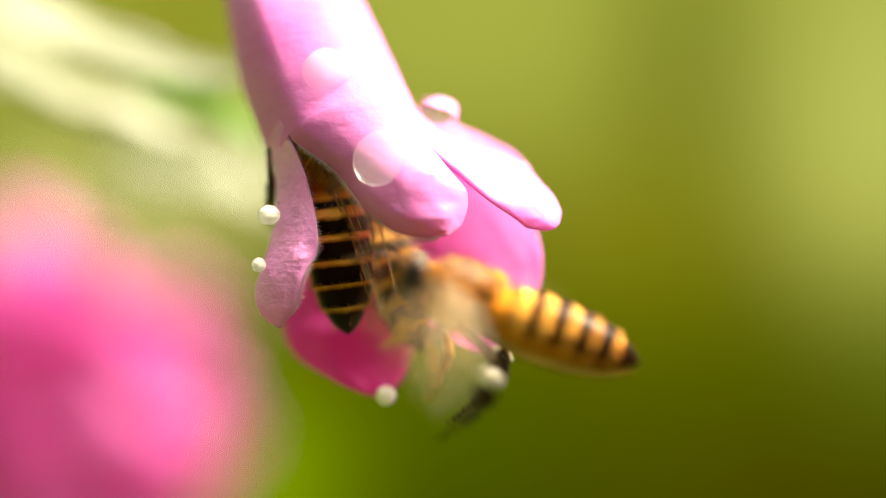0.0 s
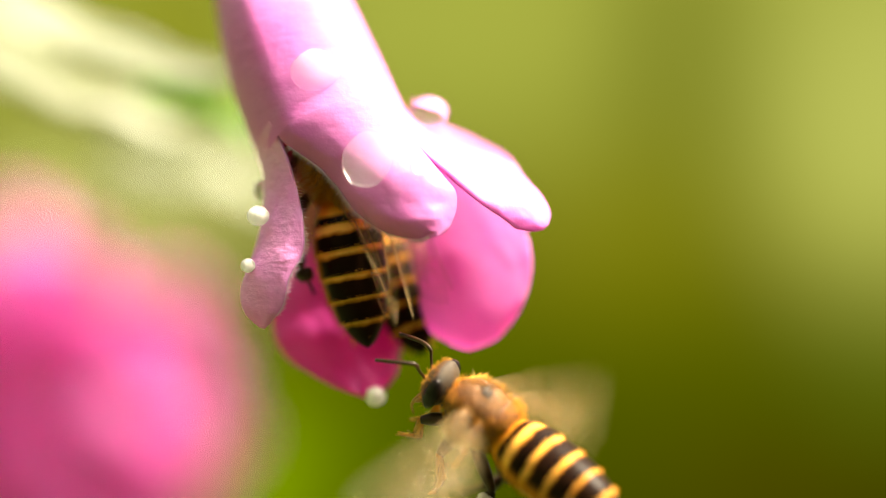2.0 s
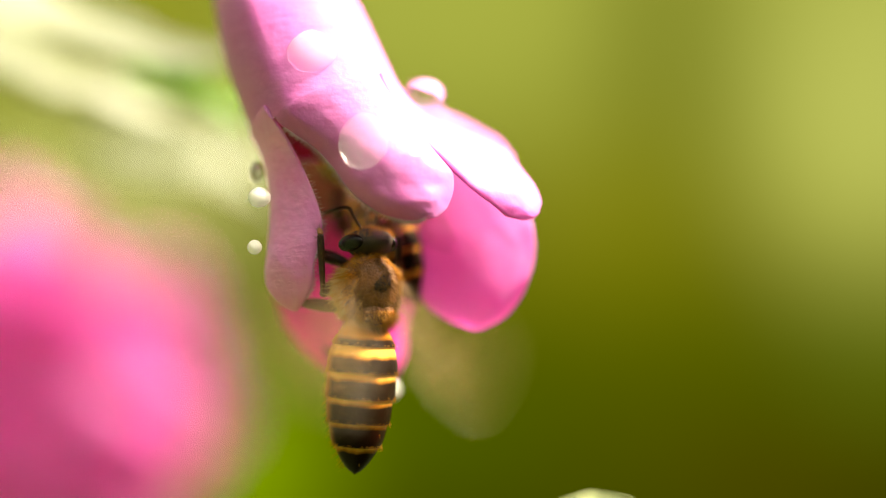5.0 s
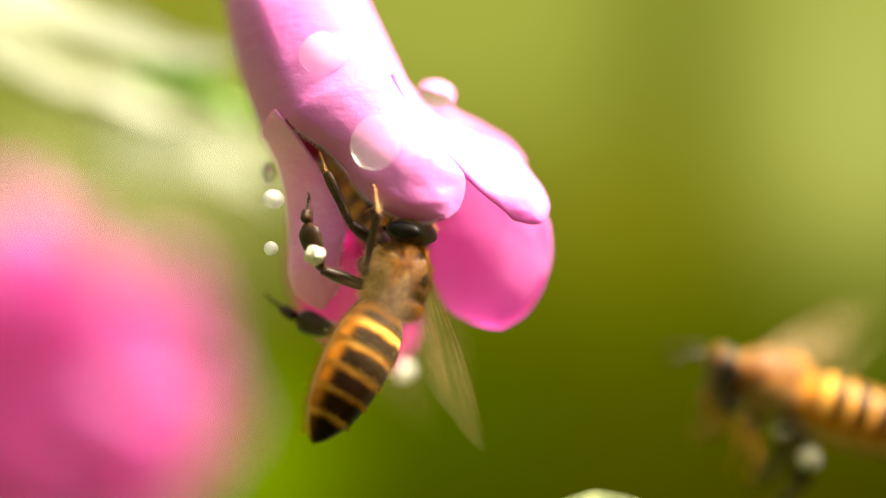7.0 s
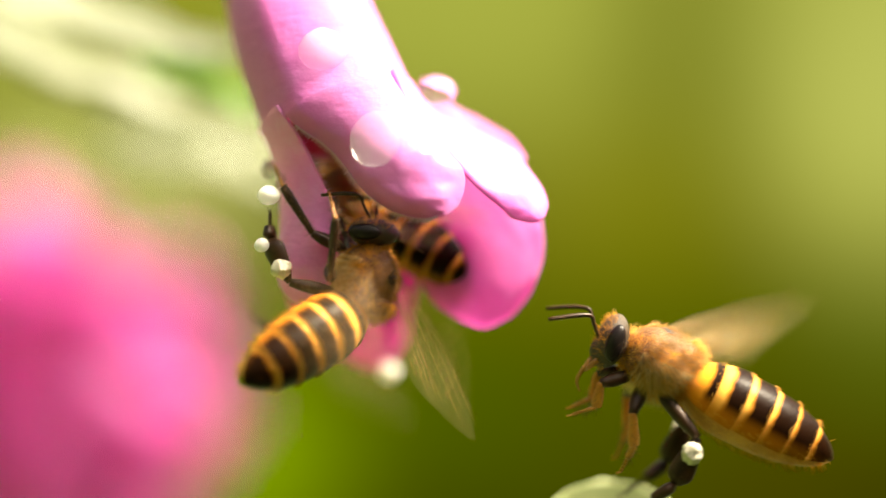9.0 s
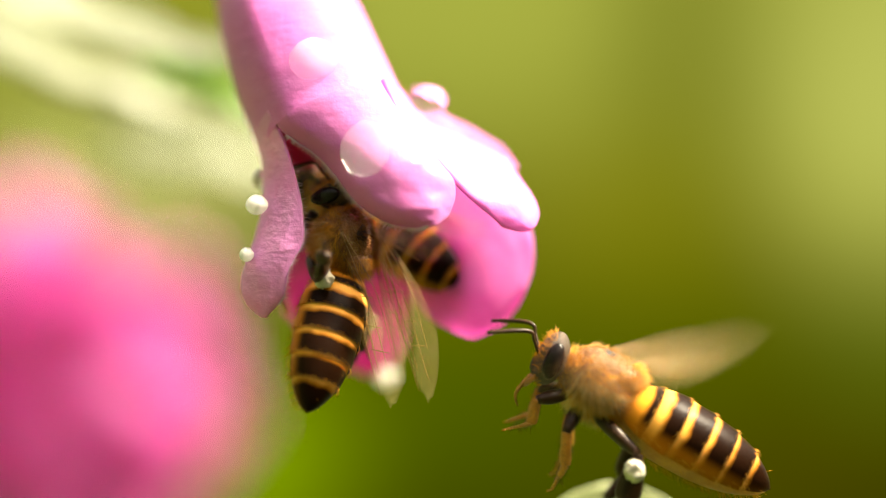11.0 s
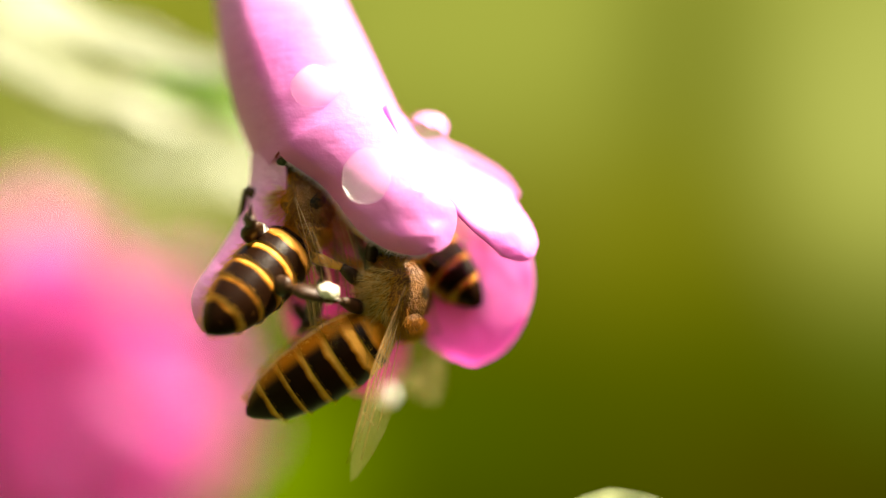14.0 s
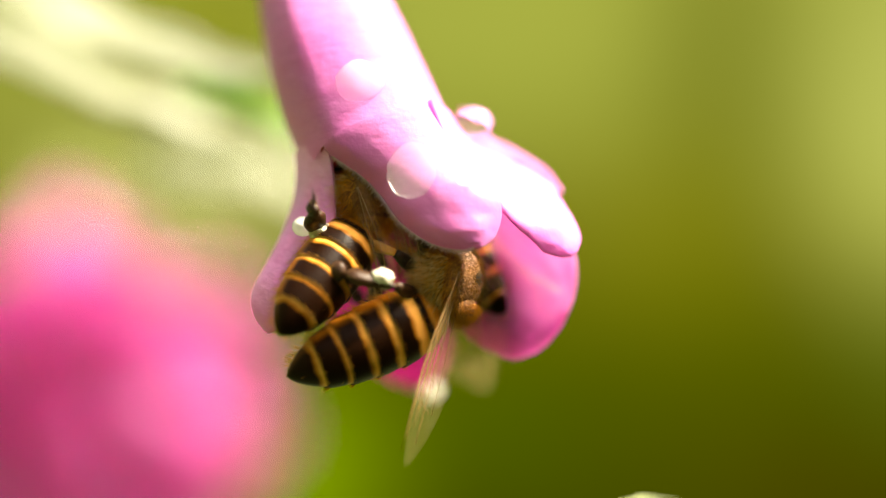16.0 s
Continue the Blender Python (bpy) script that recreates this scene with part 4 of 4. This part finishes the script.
def body(bee_parts, rows):
    """Keys a bee and its abdomen. rows: seconds, x, y, z, heading, tilt, roll, and the abdomen's tip x, z in mm (by the thorax's
    depth) with the way it bends in depth (1: towards the camera)."""
    base, abdomen = bee_parts[:2]
    poses, bends = [], []
    for t, x, y, z, heading, tilt, roll, tx, tz, way in rows:
        m = bee_pose(x, y, z, heading, tilt, roll)
        waist = m @ WAIST
        dx, dz = tx * MM - waist.x, tz * MM - waist.z
        flat = math.hypot(dx, dz)
        dy = -way * math.sqrt(max((TAIL * MM) ** 2 - flat ** 2, 0.0))
        f = -Vector((dx, dy, dz)).normalized()
        up = m.to_3x3() @ Vector((0, 0, 1))
        up = (up - up.dot(f) * f).normalized()
        a = Matrix((f, up.cross(f), up)).transposed().to_4x4()
        a.translation = waist
        poses.append((t, m))
        bends.append((t, m.inverted() @ a))
    walk(base, poses)
    walk(abdomen, bends)


def wing_pose(w, side, key, sweep, lift, twist=0.0):
    """sweep: degrees back from straight out sideways; lift: degrees up from the level."""
    out = Vector((-math.sin(radians(sweep)) * math.cos(radians(lift)), side * math.cos(radians(sweep)) * math.cos(radians(lift)), math.sin(radians(lift))))
    fwd = Vector((math.cos(radians(sweep)), side * math.sin(radians(sweep)), 0))
    fwd = (fwd - fwd.dot(out) * out).normalized()
    nrm = out.cross(fwd)
    m = Matrix((out, fwd, nrm)).transposed().to_4x4() @ pose(0, 0, 0, twist, 0, 0)
    m.translation = w.location
    return m


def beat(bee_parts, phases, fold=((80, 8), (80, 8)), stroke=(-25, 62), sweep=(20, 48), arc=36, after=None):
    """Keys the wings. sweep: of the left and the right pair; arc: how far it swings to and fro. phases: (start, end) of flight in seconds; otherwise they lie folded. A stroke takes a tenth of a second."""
    for w, side, key in bee_parts[2]:
        extra = 8 if key == "hindwing" else 0
        rest = fold[0 if side > 0 else 1]
        home = wing_pose(w, side, key, rest[0] + extra * 0.4, rest[1] - extra * 0.3, rest[2] if len(rest) > 2 else 0.0)
        end_rest = after[0 if side > 0 else 1] if after else rest
        end_home = wing_pose(w, side, key, end_rest[0] + extra * 0.4, end_rest[1] - extra * 0.3, end_rest[2] if len(end_rest) > 2 else 0.0)
        rows, last = [], -1
        for start, end in phases:
            i0, i1 = round(start * FPS), round(end * FPS)
            if i0 > 0:
                if last < 0:
                    rows.append((0.0, home))
                rows.append(((i0 - 2) / FPS, home))
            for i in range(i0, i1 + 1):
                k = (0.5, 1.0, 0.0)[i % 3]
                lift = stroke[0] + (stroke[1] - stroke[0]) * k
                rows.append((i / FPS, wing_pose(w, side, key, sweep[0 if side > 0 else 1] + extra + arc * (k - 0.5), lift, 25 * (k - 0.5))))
            last = i1
            if i1 < 480:
                rows.append(((i1 + 3) / FPS, end_home))
        if last < 480:
            rows.append((16.0, end_home))
        walk(w, rows)


def swing(limb, rows):
    """Turns a leg about its hip: seconds and degrees about its three axes."""
    walk(limb, [(t, pose(*limb.location, rx, ry, rz)) for t, rx, ry, rz in rows])


def motions():
    # the flower sways under its visitors
    walk(PINK_FLOWER, [
        (0.0, pose(0.000225, 0, 0.000200)),
        (0.5, pose(-0.000033, 0, -0.000033)),
        (1.0, pose(-0.000167, 0, 0.000283)),
        (1.5, pose(0.000050, 0, -0.000000)),
        (2.0, pose(-0.000050, 0, 0.000125)),
        (2.5, pose(-0.000125, 0, 0.000125)),
        (3.0, pose(0.000050, 0, -0.000013)),
        (3.5, pose(0.000050, 0, 0.000450)),
        (3.7, pose(-0.000040, 0, 0.000361)),
        (4.8, pose(0.000226, 0, 0.000246)),
        (5.8, pose(0.000450, 0, 0.000125)),
        (6.0, pose(0.000232, 0, -0.000111)),
        (6.5, pose(0.000250, 0, -0.000075)),
        (7.0, pose(0.000600, 0, 0.000125)),
        (7.5, pose(0.000050, 0, -0.000425)),
        (8.0, pose(0.000538, 0, 0.000375)),
        (8.5, pose(0.000675, 0, 0.000200)),
        (9.0, pose(0.000211, 0, -0.000050)),
        (9.2, pose(-0.000250, 0, -0.000300)),
        (10.2, pose(-0.000354, 0, -0.000349)),
        (11.3, pose(-0.000364, 0, -0.000265)),
        (11.5, pose(0.000000, 0, -0.000175)),
        (12.0, pose(0.000300, 0, -0.000250)),
        (12.5, pose(0.000125, 0, 0.000125)),
        (13.0, pose(-0.000038, 0, -0.000313)),
        (13.5, pose(0.000050, 0, -0.000500)),
        (14.0, pose(-0.000475, 0, -0.000875)),
        (14.5, pose(0.000000, 0, -0.000750)),
        (15.0, pose(0.000175, 0, -0.000825)),
        (15.5, pose(0.000125, 0, -0.000750)),
        (16.0, pose(0.000100, 0, -0.000500))])
    walk(LEFT_PETAL, [
        (0.0, pose(*LEFT_PETAL.location, 0, 0, 0)),
        (3.7, pose(*LEFT_PETAL.location, 0, 2, 0)),
        (5.8, pose(*LEFT_PETAL.location, 12, -14, 6)),
        (8.3, pose(*LEFT_PETAL.location, 12, -12, 6)),
        (9.2, pose(*LEFT_PETAL.location, 12, -8, 8)),
        (11.3, pose(*LEFT_PETAL.location, 0, 3, 0)),
        (12.0, pose(*LEFT_PETAL.location, 0, 7, 6)),
        (13.0, pose(*LEFT_PETAL.location, 0, 3, 0)),
        (13.6, pose(*LEFT_PETAL.location, 4, 9, 2)),
        (14.0, pose(*LEFT_PETAL.location, 8, 22, 12)),
        (14.5, pose(*LEFT_PETAL.location, 8, 22, 12)),
        (15.0, pose(*LEFT_PETAL.location, 8, 19, 12)),
        (16.0, pose(*LEFT_PETAL.location, 8, 16, 12))])
    walk(RIGHT_PETAL, [(t, pose(*RIGHT_PETAL.location, rx, ry, 0)) for t, rx, ry in (
        (0.0, 0, 0), (3.7, 0, 0), (5.8, 2, 5), (7.0, 2, 5), (7.5, 2, 8), (8.0, 2, 5), (9.2, 2, 6), (12.0, 2, 5), (12.5, 2, 4), (14.0, 3, 7), (15.0, 3, 9), (16.0, 3, 8))])
    # two beads on the side petal's edge shift with it
    for bead, shift in zip(BEADS, (0.3, 0.65)):
        walk(bead, [(t, pose(shift * k * MM, 0, 0)) for t, k in ((0.0, 0), (3.7, 0), (5.8, 1), (7.5, 1), (9.2, 0.3), (11.3, 0), (16.0, 0))])
    walk(BEHIND_PETAL, [(t, pose(*BEHIND_PETAL.location, 0, ry, 0)) for t, ry in (
        (0.0, 0), (3.7, 0), (5.8, 3), (7.0, 3), (7.5, 5), (8.0, 3), (9.2, 3), (14.0, 3), (15.0, 5), (16.0, 4))])
    walk(LOW_RIGHT_PETAL, [
        (0.0, pose(*LOW_RIGHT_PETAL.location, 0, 0, 0)),
        (3.7, pose(*LOW_RIGHT_PETAL.location, 0, 0, 0)),
        (5.8, pose(*LOW_RIGHT_PETAL.location, 0, -6, 0)),
        (8.5, pose(*LOW_RIGHT_PETAL.location, 0, -7, 0)),
        (9.2, pose(*LOW_RIGHT_PETAL.location, 0, -1, 0)),
        (12.0, pose(*LOW_RIGHT_PETAL.location, 0, -2, 0)),
        (14.0, pose(*LOW_RIGHT_PETAL.location, 4, -1, 0)),
        (16.0, pose(*LOW_RIGHT_PETAL.location, 0, 0, 0))])
    walk(LOW_PETAL, [(t, pose(*LOW_PETAL.location, rx, ry, 0)) for t, rx, ry in (
        (0.0, 0, 0), (3.7, 0, -1), (5.8, 49, -6), (7.0, 52, -6), (8.5, 50, -3), (9.2, 50, 0), (12.0, 54, -3), (14.0, 57, -2), (16.0, 57, -2))])
    walk(PALE_TIP, [(t, pose(0, 0, z * MM)) for t, z in (
        (0.0, -0.4), (3.0, -0.22), (3.7, -0.2), (5.8, -0.7), (6.5, -0.62), (7.5, -0.6), (8.5, -0.2), (9.2, -0.3), (11.5, -0.25), (12.5, 0.0), (14.5, 0.0), (16.0, -0.05))])
    body(BEE_A, [
        (0, -5.34, 80.20, 4.36, 100, 0, -30, -4.26, -4.33, 1),
        (0.5, -5.30, 80.20, 4.12, 100, 0, -30, -4.39, -4.01, 1),
        (1, -5.25, 80.20, 4.91, 98, 0, -30, -4.87, -3.22, 1),
        (1.5, -5.52, 80.20, 4.02, 98, 0, -30, -5.13, -3.97, 1),
        (2, -4.75, 80.20, 3.64, 102, 0, -30, -3.20, -4.41, 1),
        (2.5, -3.74, 79.90, 2.46, 105, 0, -30, -1.69, -5.23, 1),
        (3, -3.29, 79.60, 0.83, 95, 0, -30, -3.92, -7.71, 1),
        (3.2, -2.61, 79.60, 0.41, 105, 0, -28, -0.99, -7.31, 1),
        (3.4, -3.33, 79.10, 0.24, 105, 0, -28, -1.54, -7.63, 1),
        (3.5, -2.82, 79.10, -0.28, 100, 0, -35, -1.51, -8.58, 1),
        (3.7, -2.90, 78.90, -1.32, 95, 0, -35, -2.27, -10.30, 1),
        (4.8, -2.71, 78.90, -2.29, 90, 0, -35, -3.09, -11.20, 1),
        (5.8, -2.38, 78.00, -3.20, 83, 0, 0, -3.87, -11.69, 1),
        (6, -1.75, 78.00, -2.70, 80, 0, -60, -4.04, -10.68, 1),
        (6.5, -2.60, 78.00, -2.80, 78, 0, -65, -5.31, -10.64, 1),
        (7, -1.54, 78.00, -1.96, 72, 0, -65, -5.14, -9.03, 1),
        (7.5, -1.75, 78.60, -2.30, 72, 0, -50, -6.50, -7.08, 1),
        (8, -1.27, 79.30, -1.16, 80, 0, -65, -6.95, -6.51, 1),
        (8.5, -1.43, 79.10, -1.79, 80, 0, -65, -6.82, -6.69, 1),
        (9, -3.31, 78.60, -2.40, 80, 0, -60, -8.40, -6.62, 1),
        (9.2, -3.71, 78.30, -2.76, 78, 0, -60, -9.36, -8.24, 1),
        (10.2, -4.21, 79.60, -1.21, 88, 0, -52, -7.25, -8.05, 1),
        (11.3, -4.60, 79.60, 0.01, 95, 0, -45, -5.75, -7.56, 1),
        (11.5, -4.51, 79.60, 0.41, 95, 0, -45, -5.96, -7.29, 1),
        (12, -3.85, 79.60, 0.15, 93, 0, -45, -5.53, -7.29, 1),
        (12.5, -3.60, 79.60, 2.42, 92, 0, -45, -5.94, -6.01, 1),
        (13, -4.23, 79.60, 2.08, 92, 0, -45, -6.69, -6.28, 1),
        (13.5, -4.75, 79.60, 2.40, 92, 0, -45, -7.50, -4.90, 1),
        (14, -6.60, 79.90, 1.60, 88, 0, -35, -10.41, -3.82, 1),
        (14.5, -6.10, 79.90, 2.00, 88, 0, -35, -9.97, -3.64, 1),
        (15, -5.35, 79.90, 2.50, 88, 0, -35, -8.95, -3.26, 1),
        (15.5, -5.25, 79.90, 2.05, 88, 0, -35, -8.77, -3.82, 1),
        (16, -5.25, 79.90, 2.20, 88, 0, -35, -8.69, -3.77, 1)])
    body(BEE_B, [
        (0, -3.51, 85.60, 2.60, 109, -30, 0, -1.01, -4.66, 1),
        (1, -3.47, 85.60, 2.72, 109, -30, 0, -0.97, -4.54, 1),
        (1.5, -3.51, 85.60, 2.52, 109, -30, 0, -1.01, -4.74, 1),
        (2.5, -3.07, 85.60, 2.39, 109, -30, -10, -0.57, -4.87, 1),
        (3.5, -3.42, 85.60, 2.46, 112, -30, -20, -0.54, -4.66, 1),
        (5.8, -3.37, 85.60, 4.42, 112, -30, -20, -0.49, -2.70, 1),
        (7, -4.08, 85.60, 4.42, 117, -30, -20, -0.60, -2.42, 1),
        (7.5, -4.03, 85.60, 2.19, 117, -30, -30, -0.54, -4.66, 1),
        (8, -3.70, 85.10, 3.52, 130, -30, -45, 1.20, -2.33, 1),
        (8.5, -4.04, 85.10, 2.64, 142, -30, -50, 1.98, -2.06, 1),
        (9, -4.70, 85.10, 1.45, 148, -30, -50, 1.77, -2.60, 1),
        (9.2, -5.28, 85.10, 0.99, 148, -30, -50, 1.19, -3.06, 1),
        (11.3, -4.73, 85.10, 1.60, 145, -30, -50, 1.53, -2.78, 1),
        (12, -3.50, 85.10, 2.29, 142, -30, -50, 2.52, -2.41, 1),
        (13, -3.03, 85.10, 2.77, 138, -30, -50, 2.64, -2.34, 1),
        (13.5, -3.13, 85.10, 2.64, 138, -30, -50, 2.54, -2.46, 1),
        (14, -3.80, 85.10, 2.45, 135, -30, -50, 1.60, -2.95, 1),
        (14.5, -2.88, 85.10, 2.36, 133, -30, -50, 2.33, -3.22, 1),
        (15, -2.05, 85.10, 2.08, 125, -30, -50, 2.33, -4.17, 1),
        (15.5, -2.21, 85.10, 1.89, 124, -30, -50, 2.06, -4.44, 1),
        (16, -2.10, 85.10, 2.02, 124, -30, -50, 2.17, -4.30, 1)])
    body(BEE_C, [
        (0, 0.67, 75.60, -1.78, 157, -5, -75, 8.42, -4.83, -1),
        (0.2, -2.32, 75.60, -0.38, 154, -42, -60, 2.73, -3.22, 1),
        (0.4, -4.25, 76.10, -0.37, 140, -48, -35, -0.02, -3.88, 1),
        (0.5, -5.25, 76.60, -1.10, 115, -62, 0, -3.66, -4.03, 1),
        (0.6, -5.12, 76.60, -1.83, 100, -64, 0, -4.63, -4.51, 1),
        (0.8, -2.30, 76.60, -3.53, 102, -62, 0, -1.52, -6.58, 1),
        (1, -0.77, 76.60, -3.57, 135, -52, -15, 1.80, -5.80, 1),
        (1.2, 1.02, 76.60, -5.95, 140, -22, -55, 6.02, -10.95, 1),
        (1.5, 1.38, 77.60, -7.08, 140, -12, -50, 6.61, -12.00, 1),
        (2, 1.70, 77.60, -7.08, 142, -5, -50, 7.68, -11.58, 1),
        (2.2, -0.93, 77.60, -8.29, 138, -10, -40, 4.62, -12.00, 1),
        (2.4, -5.84, 77.60, -9.08, 115, -20, -10, -2.88, -13.90, 1),
        (2.5, -7.92, 77.60, -8.86, 105, -20, 0, -6.07, -14.17, 1),
        (2.6, -9.64, 77.60, -7.40, 95, -30, 10, -8.90, -11.47, 1),
        (2.8, -11.47, 77.60, -7.31, 45, -5, 45, -16.33, -10.49, 1),
        (3, -11.33, 78.10, -4.78, 27, 0, 72, -18.23, -8.51, 1),
        (3.2, -11.75, 78.10, -5.19, 25, 0, 72, -18.09, -8.42, 1),
        (3.5, -12.02, 78.10, -3.25, 42, 0, 38, -17.31, -9.09, 1),
        (3.7, -12.52, 78.60, -3.81, 43, 0, 40, -18.02, -10.19, 1),
        (4.2, -14.18, 78.60, -4.41, 60, 0, 40, -17.68, -11.91, 1),
        (4.8, -23.99, 82.60, 0.49, 150, 0, -70, -16.10, -2.13, 1),
        (5.4, -52.02, 98.60, 9.85, 165, 0, -75, -42.61, 6.72, 1),
        (16, -99.28, 138.60, 23.63, 165, 0, -75, -86.05, 19.22, 1)])
    body(BEE_D, [
        (0, 52.26, 108.60, -1.93, 170, 0, -75, 64.35, -5.39, 1),
        (4.5, 38.73, 98.60, -4.98, 168, 0, -75, 49.71, -8.12, 1),
        (5.8, 26.05, 91.60, -6.96, 165, 10, -75, 35.66, -10.17, 1),
        (6, 23.37, 91.60, -8.40, 165, 10, -75, 32.70, -11.32, 1),
        (6.5, 21.99, 90.60, -7.69, 165, 8, -78, 32.22, -10.86, 1),
        (7, 16.57, 88.60, -7.44, 162, 8, -80, 25.45, -10.68, 1),
        (7.5, 12.06, 85.60, -7.51, 162, 8, -75, 20.50, -10.24, 1),
        (8, 13.07, 83.10, -6.90, 160, 5, -80, 20.74, -10.47, 1),
        (8.5, 11.11, 80.10, -6.90, 155, 3, -82, 19.31, -11.03, 1),
        (9, 9.59, 78.80, -6.04, 153, 3, -82, 16.85, -10.05, 1),
        (9.2, 8.78, 78.60, -7.28, 150, 3, -82, 16.23, -11.73, 1),
        (10.2, 7.35, 78.60, -7.20, 150, 0, -80, 14.85, -11.70, 1),
        (11.3, 5.76, 78.30, -6.59, 148, 0, -78, 13.36, -11.45, 1),
        (11.5, 4.81, 78.30, -6.48, 146, 0, -76, 12.43, -11.36, 1),
        (12, 2.88, 78.10, -5.44, 143, 0, -68, 9.51, -11.03, 1),
        (12.5, 2.26, 78.10, -3.58, 140, 0, -62, 8.72, -9.59, 1),
        (12.8, 1.21, 78.10, -3.84, 125, 0, -45, 5.64, -11.22, 1),
        (13, 0.81, 78.10, -3.27, 100, -5, -15, 1.88, -11.84, 1),
        (13.2, -0.60, 78.30, -3.20, 90, 0, -35, -2.11, -11.49, 1),
        (13.5, -1.27, 78.30, -3.09, 85, 0, -50, -3.44, -11.28, 1),
        (14, -2.42, 79.30, -2.24, 82, 0, -70, -9.79, -8.05, 1),
        (14.5, -1.99, 79.30, -2.32, 82, 0, -70, -9.26, -6.23, 1),
        (15, -1.94, 79.30, -1.69, 82, 0, -70, -8.85, -4.84, 1),
        (15.5, -1.94, 79.30, -1.94, 82, 0, -70, -8.88, -5.52, 1),
        (16, -1.44, 79.30, -1.49, 82, 0, -70, -7.87, -5.35, 1)])
    body(BEE_E, [
        (0, 58.01, 100.60, -33.79, 175, 0, -60, 67.61, -35.39, 1),
        (10.9, 38.79, 100.60, -28.66, 175, 0, -60, 45.19, -30.26, 1),
        (11.3, 23.40, 100.60, -16.79, 160, 0, -60, 31.08, -18.71, 1),
        (11.5, 20.83, 100.60, -15.17, 110, -20, -40, 24.67, -17.73, 1),
        (11.7, 26.59, 100.60, -6.21, 40, 0, 40, 24.67, -12.61, 1),
        (12.1, 39.52, 102.60, 3.46, 30, 0, 40, 31.69, 0.20, 1),
        (16, 94.69, 138.60, 45.67, 30, 0, 40, 84.11, 41.26, 1)])
    beat(BEE_A, [(3.45, 9.6)], ((100, 8, 88), (94, 18, -65)), (-25, 55), (40, 50), 130, ((100, 8, 88), (86, 16, -84)))
    swing(BEE_A[3]["hind", 1], [(0.0, -143, 36, -150), (2.0, -143, 36, -150), (2.2, 175, 65, 165), (2.4, 99, 52, 87), (2.7, 80, 17, 65), (3.1, 80, 17, 65), (3.3, 51, 22, 41), (3.5, 23, 16, 17), (3.7, 0, 0, 0), (9.3, 0, 0, 0), (9.9, 40, -14, 0), (10.5, 80, -28, 0), (11.2, 120, -40, 0), (13.5, 120, -40, 0), (14.0, 100, -48, 0), (16.0, 100, -48, 0)])
    for key, side, back in (("front", 1, 100), ("middle", 1, 165), ("hind", -1, 60)):
        swing(BEE_A[3][key, side], [(t, 0, back * k, 0) for t, k in ((0.0, 1), (3.1, 1), (3.3, 0.67), (3.5, 0.33), (3.7, 0), (9.3, 0), (9.9, 0.33), (10.5, 0.67), (11.2, 1), (16.0, 1))])
    beat(BEE_B, [], ((86, 6), (86, 6)))
    beat(BEE_C, [(0.0, 16.0)], stroke=(-34, 2), sweep=(0, 44), arc=-44)
    beat(BEE_D, [(0.0, 13.7)], ((80, -4, 8), (42, -8, 60)), (-14, 46), (0, 48), 58)
    for feeler in BEE_D[4]:
        swing(feeler, [(0.0, 0, 0, 0), (12.6, 0, 0, 0), (13.2, 0, 75, 0), (16.0, 0, 75, 0)])
    for side in (1, -1):
        near = 1 if side > 0 else 0
        swing(BEE_D[3]["hind", side], [(0.0, 0, 0, 0), (9.2, 0, 0, 0), (11.3, 0, 20, 0), (12.5, 0, 44, 0), (12.8, 0, 15, 0), (13.1, 0, -15, 0),
                                       (13.35, 5 * near, -15 + 17 * near, -36 * near), (13.6, 10 * near, -15 + 32 * near, -72 * near), (16.0, 10 * near, -20 + 37 * near, -72 * near)])
        swing(BEE_D[3]["front", side], [(0.0, 0, 0, 0), (12.5, 0, 0, 0), (13.1, 0, -45, 0), (16.0, 0, -45, 0)])
        swing(BEE_D[3]["middle", side], [(0.0, 0, 0, 0), (12.5, 0, 0, 0), (13.1, 0, -40, 0), (16.0, 0, -40, 0)])
    beat(BEE_E, [(0.0, 16.0)], stroke=(-5, 62), sweep=(0, 48), arc=58)


motions()
